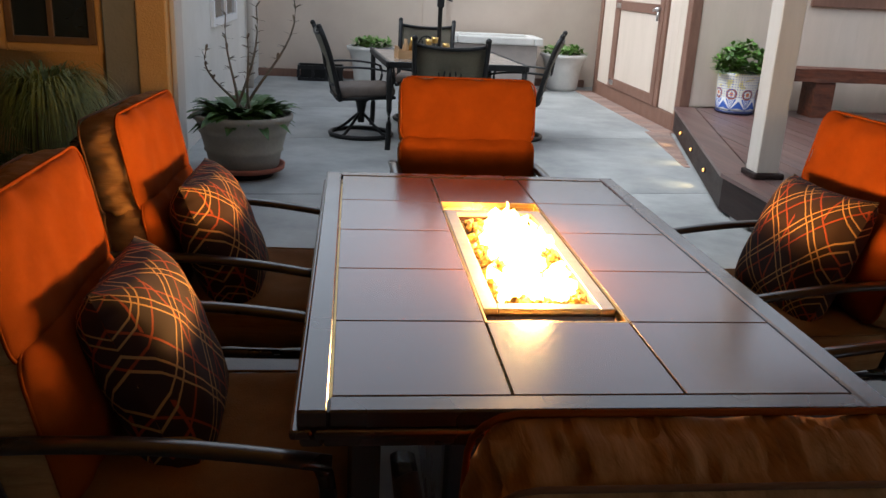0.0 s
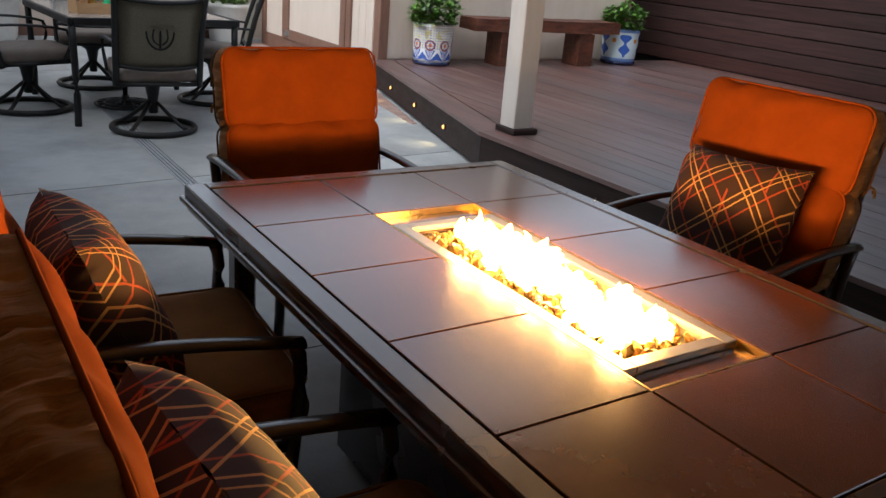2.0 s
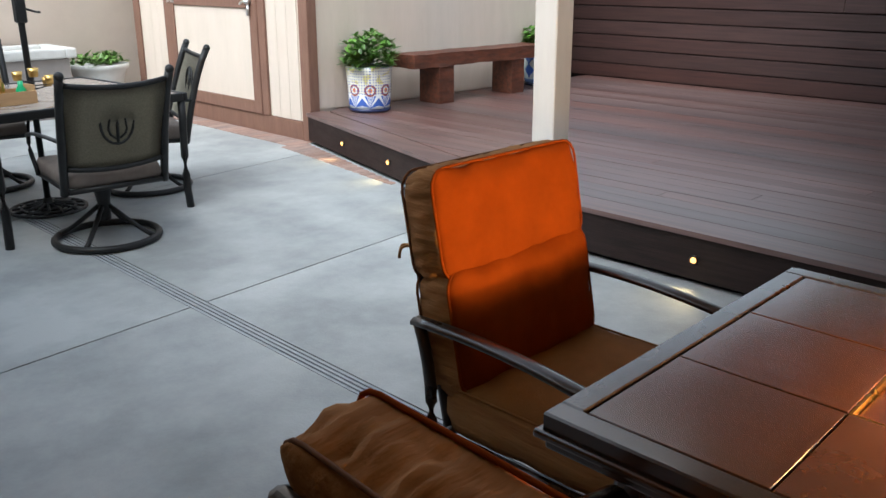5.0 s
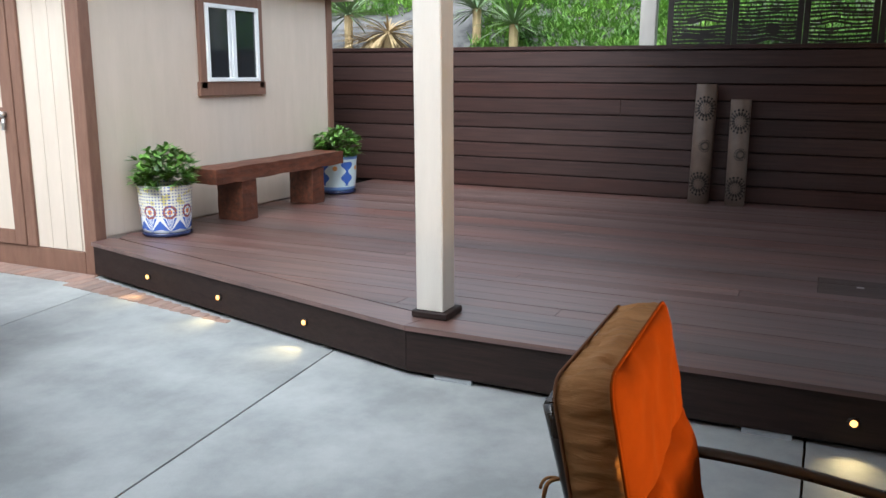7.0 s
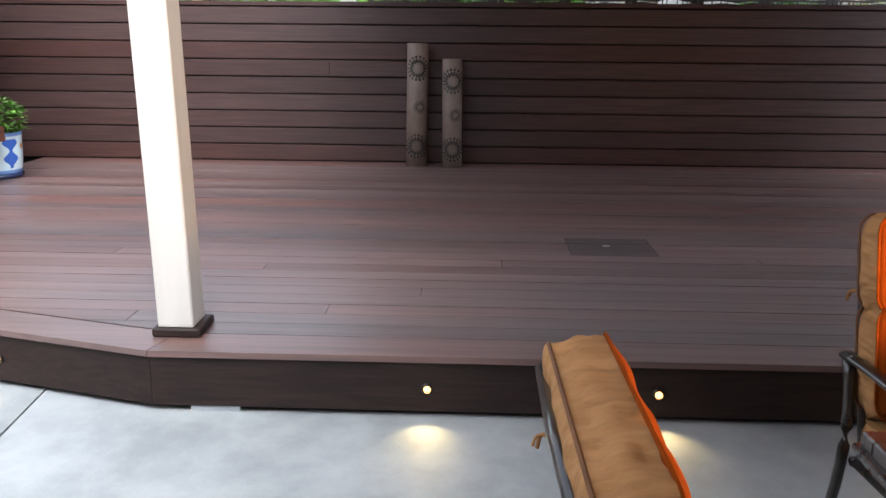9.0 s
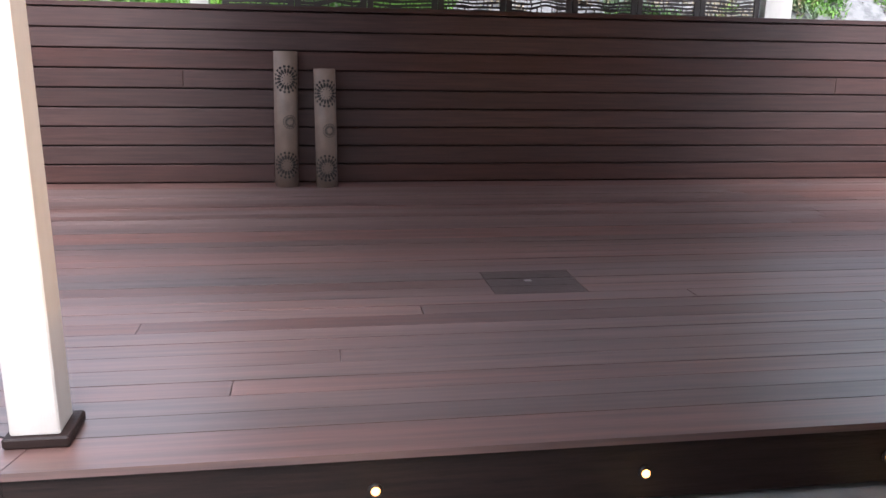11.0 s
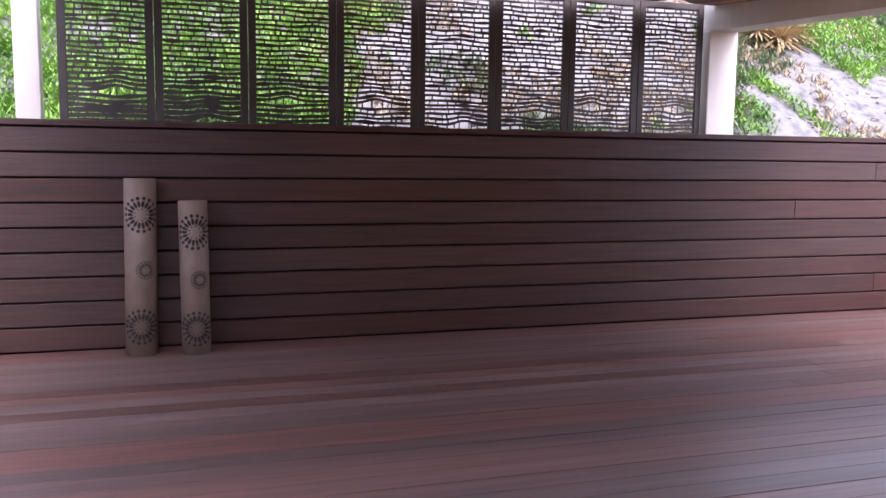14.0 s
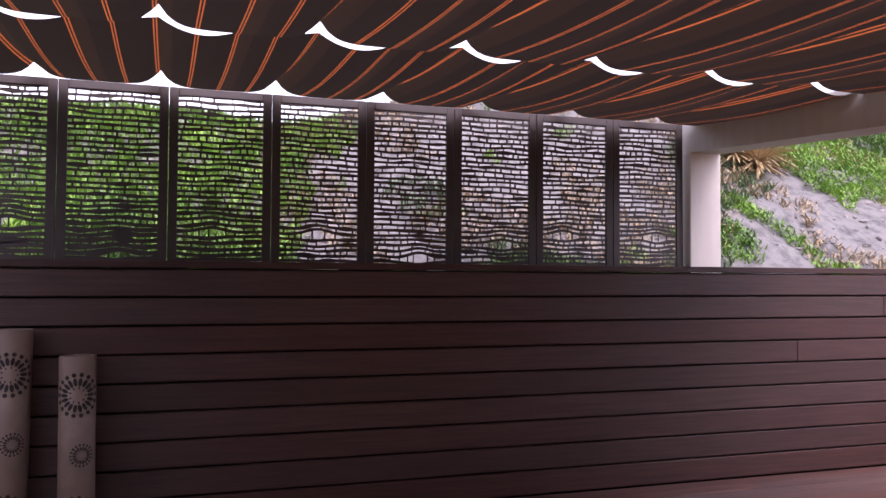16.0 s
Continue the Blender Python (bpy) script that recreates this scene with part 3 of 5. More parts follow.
for k in range(72):
    fl_bm = bmesh.new()
    fx, fy = 0.969 + rng.gauss(0, 0.036), 2.29 + 0.64 * (k + rng.random()) / 72
    hgt, rad = rng.uniform(0.025, 0.055), rng.uniform(0.020, 0.036)
    if k % 6 == 0:
        hgt, rad = hgt + rng.uniform(0.01, 0.03), rad * 0.7
    bend = Vector((rng.uniform(-0.02, 0.02), rng.uniform(-0.02, 0.02), 0))
    pts = [Vector((fx, fy, TZ - 0.012)) + bend * (u * u) + Vector((0.006 * math.sin(7 * u + k), 0.006 * math.cos(6 * u + k), hgt * u)) for u in (0, 0.15, 0.35, 0.6, 0.82, 1.0)]
    tube(fl_bm, pts, rad, 7, taper=(0.5, 0.95, 1.0, 0.65, 0.3, 0.04))
    fo = part("flame", fl_bm, flame_mat, burner, "bright yellow-white gas flame", True)
    fo.visible_shadow = False
for y in (2.36, 2.49, 2.62, 2.75, 2.88):
    fire = new("firelight", bpy.data.lights.new("firelight", "POINT"))
    fire.data.energy, fire.data.color, fire.data.shadow_soft_size = 4.3, (1.0, 0.49, 0.15), 0.05
    fire.location = (0.957, y + 0.02, TZ + 0.055)
# apron, base and legs
apron = bmesh.new()
for a in ((0.50, 0.52, 1.82, 3.42), (1.42, 1.44, 1.82, 3.42), (0.52, 1.42, 1.82, 1.84), (0.52, 1.42, 3.40, 3.42)):
    box(apron, *a, TZ - 0.075, TZ - 0.03)
part("apron", apron, table_metal, table)
part("cabinet", boxed(0.74, 1.20, 2.12, 3.12, 0.02, TZ - 0.06, bevel=0.01), table_metal, table)
for x in (0.525, 1.355):
    for y in (1.85, 3.33):
        part("leg", boxed(x, x + 0.06, y, y + 0.06, 0.0, TZ - 0.03, bevel=0.008), table_metal, table)


# ---- patio dining chairs round the fire table ----
def puff(w, d, h, bulge=0.02, corner=0.045, wrinkle=0.004, seed=0, n=(42, 6, 30)):
    """A stuffed cushion, w wide in x, d thick in y, h high in z; slot 0 covers front and back, slot 1 the gusset."""
    bm = bmesh.new()
    nx, ny, nz = n
    seen = {}

    def vert(i, j, k):
        key = (i, j, k)
        if key not in seen:
            p = Vector((i / nx * 2 - 1, j / ny * 2 - 1, k / nz * 2 - 1))
            x, y, z = p.x * w / 2, p.y * d / 2, p.z * h / 2
            ex, ez = max(0, abs(x) - w / 2 + corner), max(0, abs(z) - h / 2 + corner)
            r = math.hypot(ex, ez)
            if r > corner:
                x -= math.copysign(ex - ex * corner / r, x)
                z -= math.copysign(ez - ez * corner / r, z)
            f = (1 - p.x ** 8) * (1 - p.z ** 6)
            y += math.copysign(bulge * f, p.y) * (abs(p.y) ** 2)
            e = (1 - p.y ** 2) * 0.25 * corner
            x += math.copysign(e * abs(p.x) ** 6, p.x)
            z += math.copysign(e * abs(p.z) ** 6, p.z)
            nn = noise.noise((x * 14 + seed, y * 22, z * 14)) * wrinkle
            if abs(p.y) < 0.95:
                nn -= wrinkle * 2.4 * abs(noise.noise((x * 62 + seed, y * 7, z * 62)))
            seen[key] = bm.verts.new((x + nn * p.x, y + nn * p.y, z + nn * p.z))
        return seen[key]

    def sheet(na, nb, place, slot):
        for a in range(na):
            for b in range(nb):
                f = bm.faces.new((place(a, b), place(a + 1, b), place(a + 1, b + 1), place(a, b + 1)))
                f.material_index = slot

    sheet(nx, nz, lambda a, b: vert(a, 0, b), 1)
    sheet(nx, nz, lambda a, b: vert(nx - a, ny, b), 0)
    sheet(ny, nz, lambda a, b: vert(0, ny - a, b), 1)
    sheet(ny, nz, lambda a, b: vert(nx, a, b), 1)
    sheet(nx, ny, lambda a, b: vert(nx - a, b, 0), 1)
    sheet(nx, ny, lambda a, b: vert(a, b, nz), 1)
    return bm


def piping(w, d, h, side, corner=0.045, r=0.0038):
    pts = []
    for cx, cz, a0 in ((1, 1, 0), (-1, 1, 90), (-1, -1, 180), (1, -1, 270)):
        for s in range(5):
            a = radians(a0 + 22.5 * s)
            pts.append((cx * (w / 2 - corner) + (corner + 0.004) * math.cos(a), side * d / 2, cz * (h / 2 - corner) + (corner + 0.004) * math.sin(a)))
    return tube(bmesh.new(), pts, r, 6, closed=True, up=(0, 1, 0))


def shift(bm, m):
    bmesh.ops.transform(bm, matrix=m, verts=bm.verts)
    return bm


LEAN_BACK = 11.5
seat_cloth = mat("brown_seat_fabric", (0.25, 0.125, 0.042), (0.20, 0.10, 0.034), rough=0.9, scale=9, bump=0.3, bscale=260, spec=0.15)
brown_piping = mat("brown_piping", (0.16, 0.07, 0.025), (0.12, 0.05, 0.02), rough=0.9, scale=20)


def build_chair():
    """Faces +y; the origin lies on the ground under the seat's middle."""
    ch = thing("patio_chair", "dark metal patio chair with thick orange and tan cushions", "chair", group="chairs round the fire table")
    # two puffs of the back cushion
    up = pose(0, -0.340, 0.845, LEAN_BACK)
    lo = pose(0, -0.284, 0.580, LEAN_BACK)
    back = part("back_cushion", shift(puff(0.57, 0.100, 0.265, 0.022, corner=0.045, wrinkle=0.0075, seed=1, n=(60, 6, 34)), up), [orange_cloth, tan_cloth], ch, "orange back cushion with a tan gusset", True)
    low = part("back_cushion", shift(puff(0.57, 0.105, 0.315, 0.034, corner=0.05, wrinkle=0.0075, seed=5, n=(60, 6, 38)), lo), [orange_cloth, tan_cloth], ch, "orange lower back cushion with a tan gusset", True)
    part("piping", shift(piping(0.57, 0.100, 0.265, 1, 0.045), up), orange_cloth, back, "", True)
    part("piping", shift(piping(0.57, 0.100, 0.265, -1, 0.045, r=0.0035), up), brown_piping, back, "", True)
    part("piping", shift(piping(0.57, 0.105, 0.315, 1, 0.05), lo), orange_cloth, low, "", True)
    part("piping", shift(piping(0.57, 0.105, 0.315, -1, 0.05, r=0.0035), lo), brown_piping, low, "", True)
    sm = Matrix.Translation((0, 0.01, 0.395)) @ pose(0, 0, 0, 90)
    seat = part("seat_cushion", shift(puff(0.56, 0.12, 0.56, 0.02, seed=9), sm), [seat_cloth, tan_cloth], ch, "tan-brown seat cushion", True)
    part("piping", shift(piping(0.56, 0.12, 0.56, 1), sm), seat_cloth, seat, "", True)
    for sx in (-0.31, 0.31):
        arm = bmesh.new()
        tube(arm, bezier((sx, -0.34, 0.615), (sx, -0.12, 0.625), (sx, 0.02, 0.615), (sx, 0.26, 0.575), 12), 0.024, 8, flat=0.5)
        part("armrest", arm, metal_dark, ch, "curved flat metal armrest", True)
        leg = bmesh.new()
        tube(leg, bezier((sx, 0.24, 0.578), (sx, 0.29, 0.5), (sx * 0.97, 0.20, 0.2), (sx * 0.99, 0.25, 0.0), 10), 0.016, 8)
        part("leg", leg, metal_dark, ch, "", True)
        leg = bmesh.new()
        tube(leg, bezier((sx, -0.33, 0.61), (sx, -0.27, 0.45), (sx, -0.27, 0.3), (sx, -0.36, 0.0), 10), 0.016, 8)
        part("leg", leg, metal_dark, ch, "", True)
        stile = bmesh.new()
        bx = sx * 0.84
        tube(stile, bezier((bx, -0.27, 0.30), (bx, -0.31, 0.5), (bx, -0.38, 0.75), (bx, -0.425, 0.92), 8), 0.014, 8)
        part("back_stile", stile, metal_dark, ch, "", True)
        tie = bmesh.new()
        tube(tie, bezier((bx, -0.40, 0.78), (bx * 1.08, -0.42, 0.785), (bx * 1.10, -0.42, 0.78), (bx * 1.09, -0.425, 0.75), 6), 0.004, 6)
        tube(tie, bezier((bx, -0.40, 0.78), (bx * 1.04, -0.425, 0.79), (bx * 1.07, -0.43, 0.78), (bx * 1.04, -0.435, 0.76), 6), 0.003, 6)
        part("cushion_tie", tie, tan_cloth, ch, "", True)
    bars = bmesh.new()
    tube(bars, [(-0.26, -0.424, 0.915), (0, -0.432, 0.925), (0.26, -0.424, 0.915)], 0.013, 8)
    part("top_rail", bars, metal_dark, ch, "", True)
    for sx in (-0.13, 0.0, 0.13):
        b = bmesh.new()
        tube(b, [(sx, -0.428, 0.92), (sx * 0.6, -0.385, 0.76), (sx, -0.30, 0.42)], 0.009, 6)
        part("back_bar", b, metal_dark, ch, "", True)
    deckf = bmesh.new()
    for y in (-0.26, 0.25):
        tube(deckf, [(-0.30, y, 0.32), (0.30, y, 0.32)], 0.014, 8)
    for sx in (-0.29, 0.29):
        tube(deckf, [(sx, -0.26, 0.32), (sx, 0.25, 0.32)], 0.014, 8)
    part("seat_frame", deckf, metal_dark, ch, "", True)
    return ch


chair = build_chair()
chair.matrix_basis = pose(0.225, 2.13, 0, 0, 0, -90)
far_left = copy_thing(chair, pose(0.208, 3.086, 0, 0, 0, -93))
head = copy_thing(chair, pose(1.012, 3.765, 0, 0, 0, 181))
turned = copy_thing(chair, pose(1.83, 2.915, 0, 0, 0, 94))
copy_thing(chair, pose(1.87, 1.94, 0, 0, 0, 90))
copy_thing(chair, pose(0.92, 1.58, 0, 0, 0, 0))
# the loose cushions of three chairs have ridden up
for seat_of, lift in ((chair, 0.018), (far_left, 0.010), (turned, 0.042)):
    for ob in seat_of.children:
        if ob.name.startswith("back_cushion"):
            ob.location = (0, 0.008, lift)

# throw pillows
pillow_mat = bpy.data.materials.new("lattice_pillow_fabric")
pillow_mat.use_nodes = True
pn, pl = pillow_mat.node_tree.nodes, pillow_mat.node_tree.links
pb = pn["Principled BSDF"]
pb.inputs["Roughness"].default_value = 0.85
ptc, psp = pn.new("ShaderNodeTexCoord"), pn.new("ShaderNodeSeparateXYZ")
pl.new(ptc.outputs["UV"], psp.inputs["Vector"])


def pmath(op, a, b=None):
    nd = pn.new("ShaderNodeMath")
    nd.operation = op
    for i, v in enumerate((a, b)):
        if v is None:
            continue
        if isinstance(v, (int, float)):
            nd.inputs[i].default_value = v
        else:
            pl.new(v, nd.inputs[i])
    return nd.outputs[0]


pu, pv = pmath("ADD", psp.outputs["X"], psp.outputs["Y"]), pmath("SUBTRACT", psp.outputs["X"], psp.outputs["Y"])


def lines(v, period, width, at=0.0):
    return pmath("LESS_THAN", pmath("PINGPONG", pmath("ADD", v, at), period / 2), width)


gold = pmath("MAXIMUM", pmath("MAXIMUM", lines(pu, 0.15, 0.0027, 0.012), lines(pu, 0.15, 0.0027, -0.012)), pmath("MAXIMUM", lines(pv, 0.15, 0.0027, 0.012), lines(pv, 0.15, 0.0027, -0.012)))
red = pmath("MAXIMUM", pmath("MAXIMUM", lines(pu, 0.15, 0.003, 0.055), lines(pv, 0.15, 0.003, 0.055)), pmath("MULTIPLY", lines(psp.outputs["X"], 0.1, 0.003, 0.02), lines(pv, 0.3, 0.09)))
pbase = pn.new("ShaderNodeMix"); pbase.data_type = "RGBA"
pbase.inputs[6].default_value, pbase.inputs[7].default_value = (0.028, 0.0085, 0.006, 1), (0.30, 0.045, 0.010, 1)
pl.new(red, pbase.inputs[0])
pg = pn.new("ShaderNodeMix"); pg.data_type = "RGBA"
pg.inputs[7].default_value = (0.46, 0.25, 0.085, 1)
pl.new(gold, pg.inputs[0]); pl.new(pbase.outputs[2], pg.inputs[6]); pl.new(pg.outputs[2], pb.inputs["Base Color"])


def pillow_mesh(s=0.43, d=0.19, n=26):
    bm = bmesh.new()
    sides = []
    for sgn in (1, -1):
        g = []
        for i in range(n + 1):
            r = []
            for k in range(n + 1):
                u, v = i / n * 2 - 1, k / n * 2 - 1
                pinch = 1 - 0.07 * (1 - u * u) * abs(v) ** 3
                pinch2 = 1 - 0.07 * (1 - v * v) * abs(u) ** 3
                t = ((1 - u ** 4) * (1 - v ** 4)) ** 0.55
                r.append(bm.verts.new((u * s / 2 * pinch2, sgn * d / 2 * t + 0.004 * noise.noise((u * 4, v * 4, sgn)) , v * s / 2 * pinch)))
            g.append(r)
        sides.append(g)
    for sgn, g in zip((1, -1), sides):
        for i in range(n):
            for k in range(n):
                f = (g[i][k], g[i + 1][k], g[i + 1][k + 1], g[i][k + 1])
                bm.faces.new(f if sgn < 0 else f[::-1])
    bmesh.ops.remove_doubles(bm, verts=bm.verts, dist=0.0005)
    lay = bm.loops.layers.uv.new("weave")
    for f in bm.faces:
        for lp in f.loops:
            u, v = (max(-1, min(1, c / (s / 2))) for c in (lp.vert.co.x, lp.vert.co.z))
            lp[lay].uv = (s * 0.40 * math.asin(0.99 * u), s * 0.40 * math.asin(0.99 * v))
    return bm


pillow = part("throw_pillow", pillow_mesh(), pillow_mat, None, smooth=True)
tagged(pillow, "dark red throw pillow with gold lattice pattern on a chair", "pillow", group="throw pillows")
pillow.matrix_basis = pose(0.12, 2.18, 0.615, 0, 0, -90) @ pose(0, 0, 0, 22, -3, 3)
copy_thing(pillow, pose(0.123, 3.03, 0.605, 0, 0, -90) @ pose(0, 0, 0, 22, -1, 0))
copy_thing(pillow, pose(1.935, 2.92, 0.630, 0, 0, 94) @ pose(0, 0, 0, 22, 2, 0))
copy_thing(pillow, pose(1.95, 1.96, 0.630, 0, 0, 90) @ pose(0, 0, 0, 22, -6, 0))

# ---- deck lights ----
led_body = mat("bronze_fixture", (0.05, 0.04, 0.035), rough=0.4, metal=0.6, scale=20)
led_glow = glow("warm_led", (1.0, 0.44, 0.10), 1.4)
side_dir = Vector((EX - CX, EY - CY, 0)).normalized()
LED = [(CX, y, 0.0) for y in (4.49, 3.58, 2.67, 1.76)] + [(CX + (y - CY) / (EY - CY) * (EX - CX), y, math.degrees(math.atan2(-side_dir.x, side_dir.y))) for y in (6.34, 7.12, 7.90)]
for k, (x, y, turn) in enumerate(LED):
    led = thing("deck_light", "small warm recessed light in the deck skirting", "deck light", pose(x, y, 0.128, 0, 0, turn), group="deck lights")
    rim = bmesh.new()
    lathe(rim, [(0.024, 0.0), (0.024, 0.010), (0.016, 0.012)], 16)
    shift(rim, pose(0, 0, 0, 0, -90, 0))
    part("bezel", rim, led_body, led, "", True)
    lens = bmesh.new()
    lathe(lens, [(0.0155, 0.010), (0.0135, 0.017), (0.008, 0.021), (0.003, 0.022)], 14)
    shift(lens, pose(0, 0, 0, 0, -90, 0))
    part("lens", lens, led_glow, led, "glowing warm lens", True)
    spot = new("deck_lamp", bpy.data.lights.new("deck_lamp", "SPOT"))
    spot.data.energy, spot.data.color, spot.data.spot_size, spot.data.spot_blend, spot.data.shadow_soft_size = 0.95, (1.0, 0.72, 0.32), radians(90), 0.9, 0.01
    d = pose(x, y, 0.128, 0, 0, turn)
    spot.matrix_world = look(d @ Vector((-0.035, 0, 0)), d @ Vector((-0.2, 0, -0.135)))

# ---- things on the deck ----
old_wood = mat("dark_red_timber", (0.14, 0.045, 0.022), (0.055, 0.02, 0.012), rough=0.5, scale=5, stretch=(1, 5, 5), bump=0.5, bscale=14)


def rough_beam(x0, x1, y0, y1, z0, z1, seed, n=(24, 4, 3), amp=0.010):
    """A hewn beam with uneven faces."""
    bm = boxed(x0, x1, y0, y1, z0, z1)
    bmesh.ops.subdivide_edges(bm, edges=[e for e in bm.edges if abs(e.verts[0].co.x - e.verts[1].co.x) > 0.001], cuts=n[0], use_grid_fill=True)
    bmesh.ops.subdivide_edges(bm, edges=[e for e in bm.edges if abs(e.verts[0].co.y - e.verts[1].co.y) > 0.001], cuts=n[1], use_grid_fill=True)
    bmesh.ops.subdivide_edges(bm, edges=[e for e in bm.edges if abs(e.verts[0].co.z - e.verts[1].co.z) > 0.001], cuts=n[2], use_grid_fill=True)
    for v in bm.verts:
        f = noise.noise((v.co.x * 5 + seed, v.co.y * 9, v.co.z * 9)) + 0.5 * noise.noise((v.co.x * 19 + seed, v.co.y * 25, v.co.z * 25))
        v.co.y += amp * f * (0 if abs(v.co.z - z0) < 1e-4 and z0 < 0.4 else 1)
        if z0 > 0.4 or v.co.z > z0 + 0.01:
            v.co.z += 0.6 * amp * f
        v.co.x += 0.6 * amp * f
    return bm


bench = thing("bench", "rustic bench of dark red hewn timber beams", "bench")
part("seat", rough_beam(4.62, 6.55, 8.17, 8.47, 0.615, 0.735, 1), old_wood, bench)
for x in (4.95, 6.00):
    part("leg", rough_beam(x, x + 0.20, 8.18, 8.44, DECK + 0.001, 0.608, x * 3, (4, 4, 8)), old_wood, bench)

talavera = bpy.data.materials.new("painted_talavera_glaze")
talavera.use_nodes = True
tn, tl = talavera.node_tree.nodes, talavera.node_tree.links
tb = tn["Principled BSDF"]
tb.inputs["Roughness"].default_value = 0.18
ttc, tsp = tn.new("ShaderNodeTexCoord"), tn.new("ShaderNodeSeparateXYZ")
tl.new(ttc.outputs["Object"], tsp.inputs["Vector"])


def tmath(op, a, b=None):
    nd = tn.new("ShaderNodeMath")
    nd.operation = op
    for i, v in enumerate((a, b)):
        if isinstance(v, (int, float)):
            nd.inputs[i].default_value = v
        elif v is not None:
            tl.new(v, nd.inputs[i])
    return nd.outputs[0]


def tmix(fac, a, b):
    nd = tn.new("ShaderNodeMix")
    nd.data_type = "RGBA"
    for i, v in ((0, fac), (6, a), (7, b)):
        if isinstance(v, tuple):
            nd.inputs[i].default_value = (*v, 1)
        else:
            tl.new(v, nd.inputs[i])
    return nd.outputs[2]


ang = tmath("ARCTAN2", tsp.outputs["Y"], tsp.outputs["X"])
zz = tsp.outputs["Z"]
cell = tmath("PINGPONG", ang, math.pi / 8)
petal = tmath("LESS_THAN", tmath("PINGPONG", tmath("MULTIPLY", tmath("ARCTAN2", cell, tmath("SUBTRACT", zz, 0.045)), 1.0), 0.16), 0.075)
fan = tmath("MULTIPLY", petal, tmath("LESS_THAN", zz, 0.165))
rad2 = tmath("SQRT", tmath("ADD", tmath("POWER", tmath("MULTIPLY", cell, 0.19), 2.0), tmath("POWER", tmath("SUBTRACT", zz, 0.195), 2.0)))
ringm = tmath("MULTIPLY", tmath("LESS_THAN", rad2, 0.052), tmath("GREATER_THAN", rad2, 0.034))
core = tmath("LESS_THAN", rad2, 0.018)
tno = tn.new("ShaderNodeTexNoise")
tno.inputs["Scale"].default_value = 16
tl.new(ttc.outputs["Object"], tno.inputs["Vector"])
yel = tmath("MULTIPLY", tmath("GREATER_THAN", tno.outputs["Fac"], 0.55), tmath("GREATER_THAN", zz, 0.25))
col = tmix(tmath("LESS_THAN", zz, 0.15), (0.72, 0.70, 0.60), (0.06, 0.13, 0.48))
col = tmix(fan, col, (0.78, 0.80, 0.82))
col = tmix(ringm, col, (0.28, 0.10, 0.09))
col = tmix(core, col, (0.62, 0.20, 0.05))
col = tmix(yel, col, (0.62, 0.55, 0.22))
dots = tmath("MULTIPLY", tmath("LESS_THAN", tmath("PINGPONG", tmath("MULTIPLY", ang, 0.2), 0.012), 0.005), tmath("LESS_THAN", tmath("PINGPONG", zz, 0.012), 0.005))
col = tmix(tmath("MULTIPLY", dots, tmath("GREATER_THAN", zz, 0.15)), col, (0.05, 0.10, 0.40))
tl.new(col, tb.inputs["Base Color"])
tall = tmath("PINGPONG", tmath("ADD", ang, 0.35), math.pi / 5)
waist = tmath("ADD", 0.20, tmath("MULTIPLY", tmath("SINE", tmath("MULTIPLY", zz, 46.0)), 0.13))
figure = tmath("MULTIPLY", tmath("LESS_THAN", tall, waist), tmath("MULTIPLY", tmath("GREATER_THAN", zz, 0.09), tmath("LESS_THAN", zz, 0.335)))
band = tmath("MAXIMUM", tmath("LESS_THAN", zz, 0.075), tmath("GREATER_THAN", zz, 0.36))
blot = tmath("LESS_THAN", tmath("SQRT", tmath("ADD", tmath("POWER", tmath("MULTIPLY", tmath("SUBTRACT", math.pi / 5, tall), 0.19), 2.0), tmath("POWER", tmath("SUBTRACT", zz, 0.27), 2.0))), 0.024)
col2 = tmix(tmath("MULTIPLY", tno.outputs["Fac"], 0.5), (0.50, 0.66, 0.74), (0.72, 0.74, 0.70))
col2 = tmix(figure, col2, (0.045, 0.12, 0.46))
col2 = tmix(band, col2, (0.16, 0.28, 0.58))
col2 = tmix(blot, col2, (0.60, 0.26, 0.06))
tl.new(col2, tb.inputs["Base Color"])
bird_glaze = talavera.copy()
bird_glaze.name = "painted_figure_glaze"
tl.new(col, tb.inputs["Base Color"])
blue_glaze = mat("cobalt_glaze", (0.02, 0.03, 0.09), (0.015, 0.02, 0.06), rough=0.2, scale=10)


def leaf(bm, base, direction, length, width, droop=0.3, fold=0.15, n=3, up=(0, 0, 1)):
    """A pointed leaf that bends down towards its tip."""
    d = Vector(direction).normalized()
    s = d.cross(Vector(up))
    if s.length < 0.05:
        s = Vector((1, 0, 0))
    s.normalize()
    nrm = s.cross(d)
    prev = None
    p = Vector(base)
    for i in range(n + 1):
        u = i / n
        w = width * (0.35 + 1.3 * u) * (1 - u) ** 0.7 if i < n else 0
        q = p + d * length * u - Vector((0, 0, droop * length * u * u))
        if i == n:
            tip = bm.verts.new(q)
            bm.faces.new((prev[0], prev[1], tip))
            bm.faces.new((prev[1], prev[2], tip))
        else:
            r = [bm.verts.new(q - s * w + nrm * w * fold), bm.verts.new(q), bm.verts.new(q + s * w + nrm * w * fold)]
            if prev:
                bm.faces.new((prev[0], prev[1], r[1], r[0]))
                bm.faces.new((prev[1], prev[2], r[2], r[1]))
            prev = r


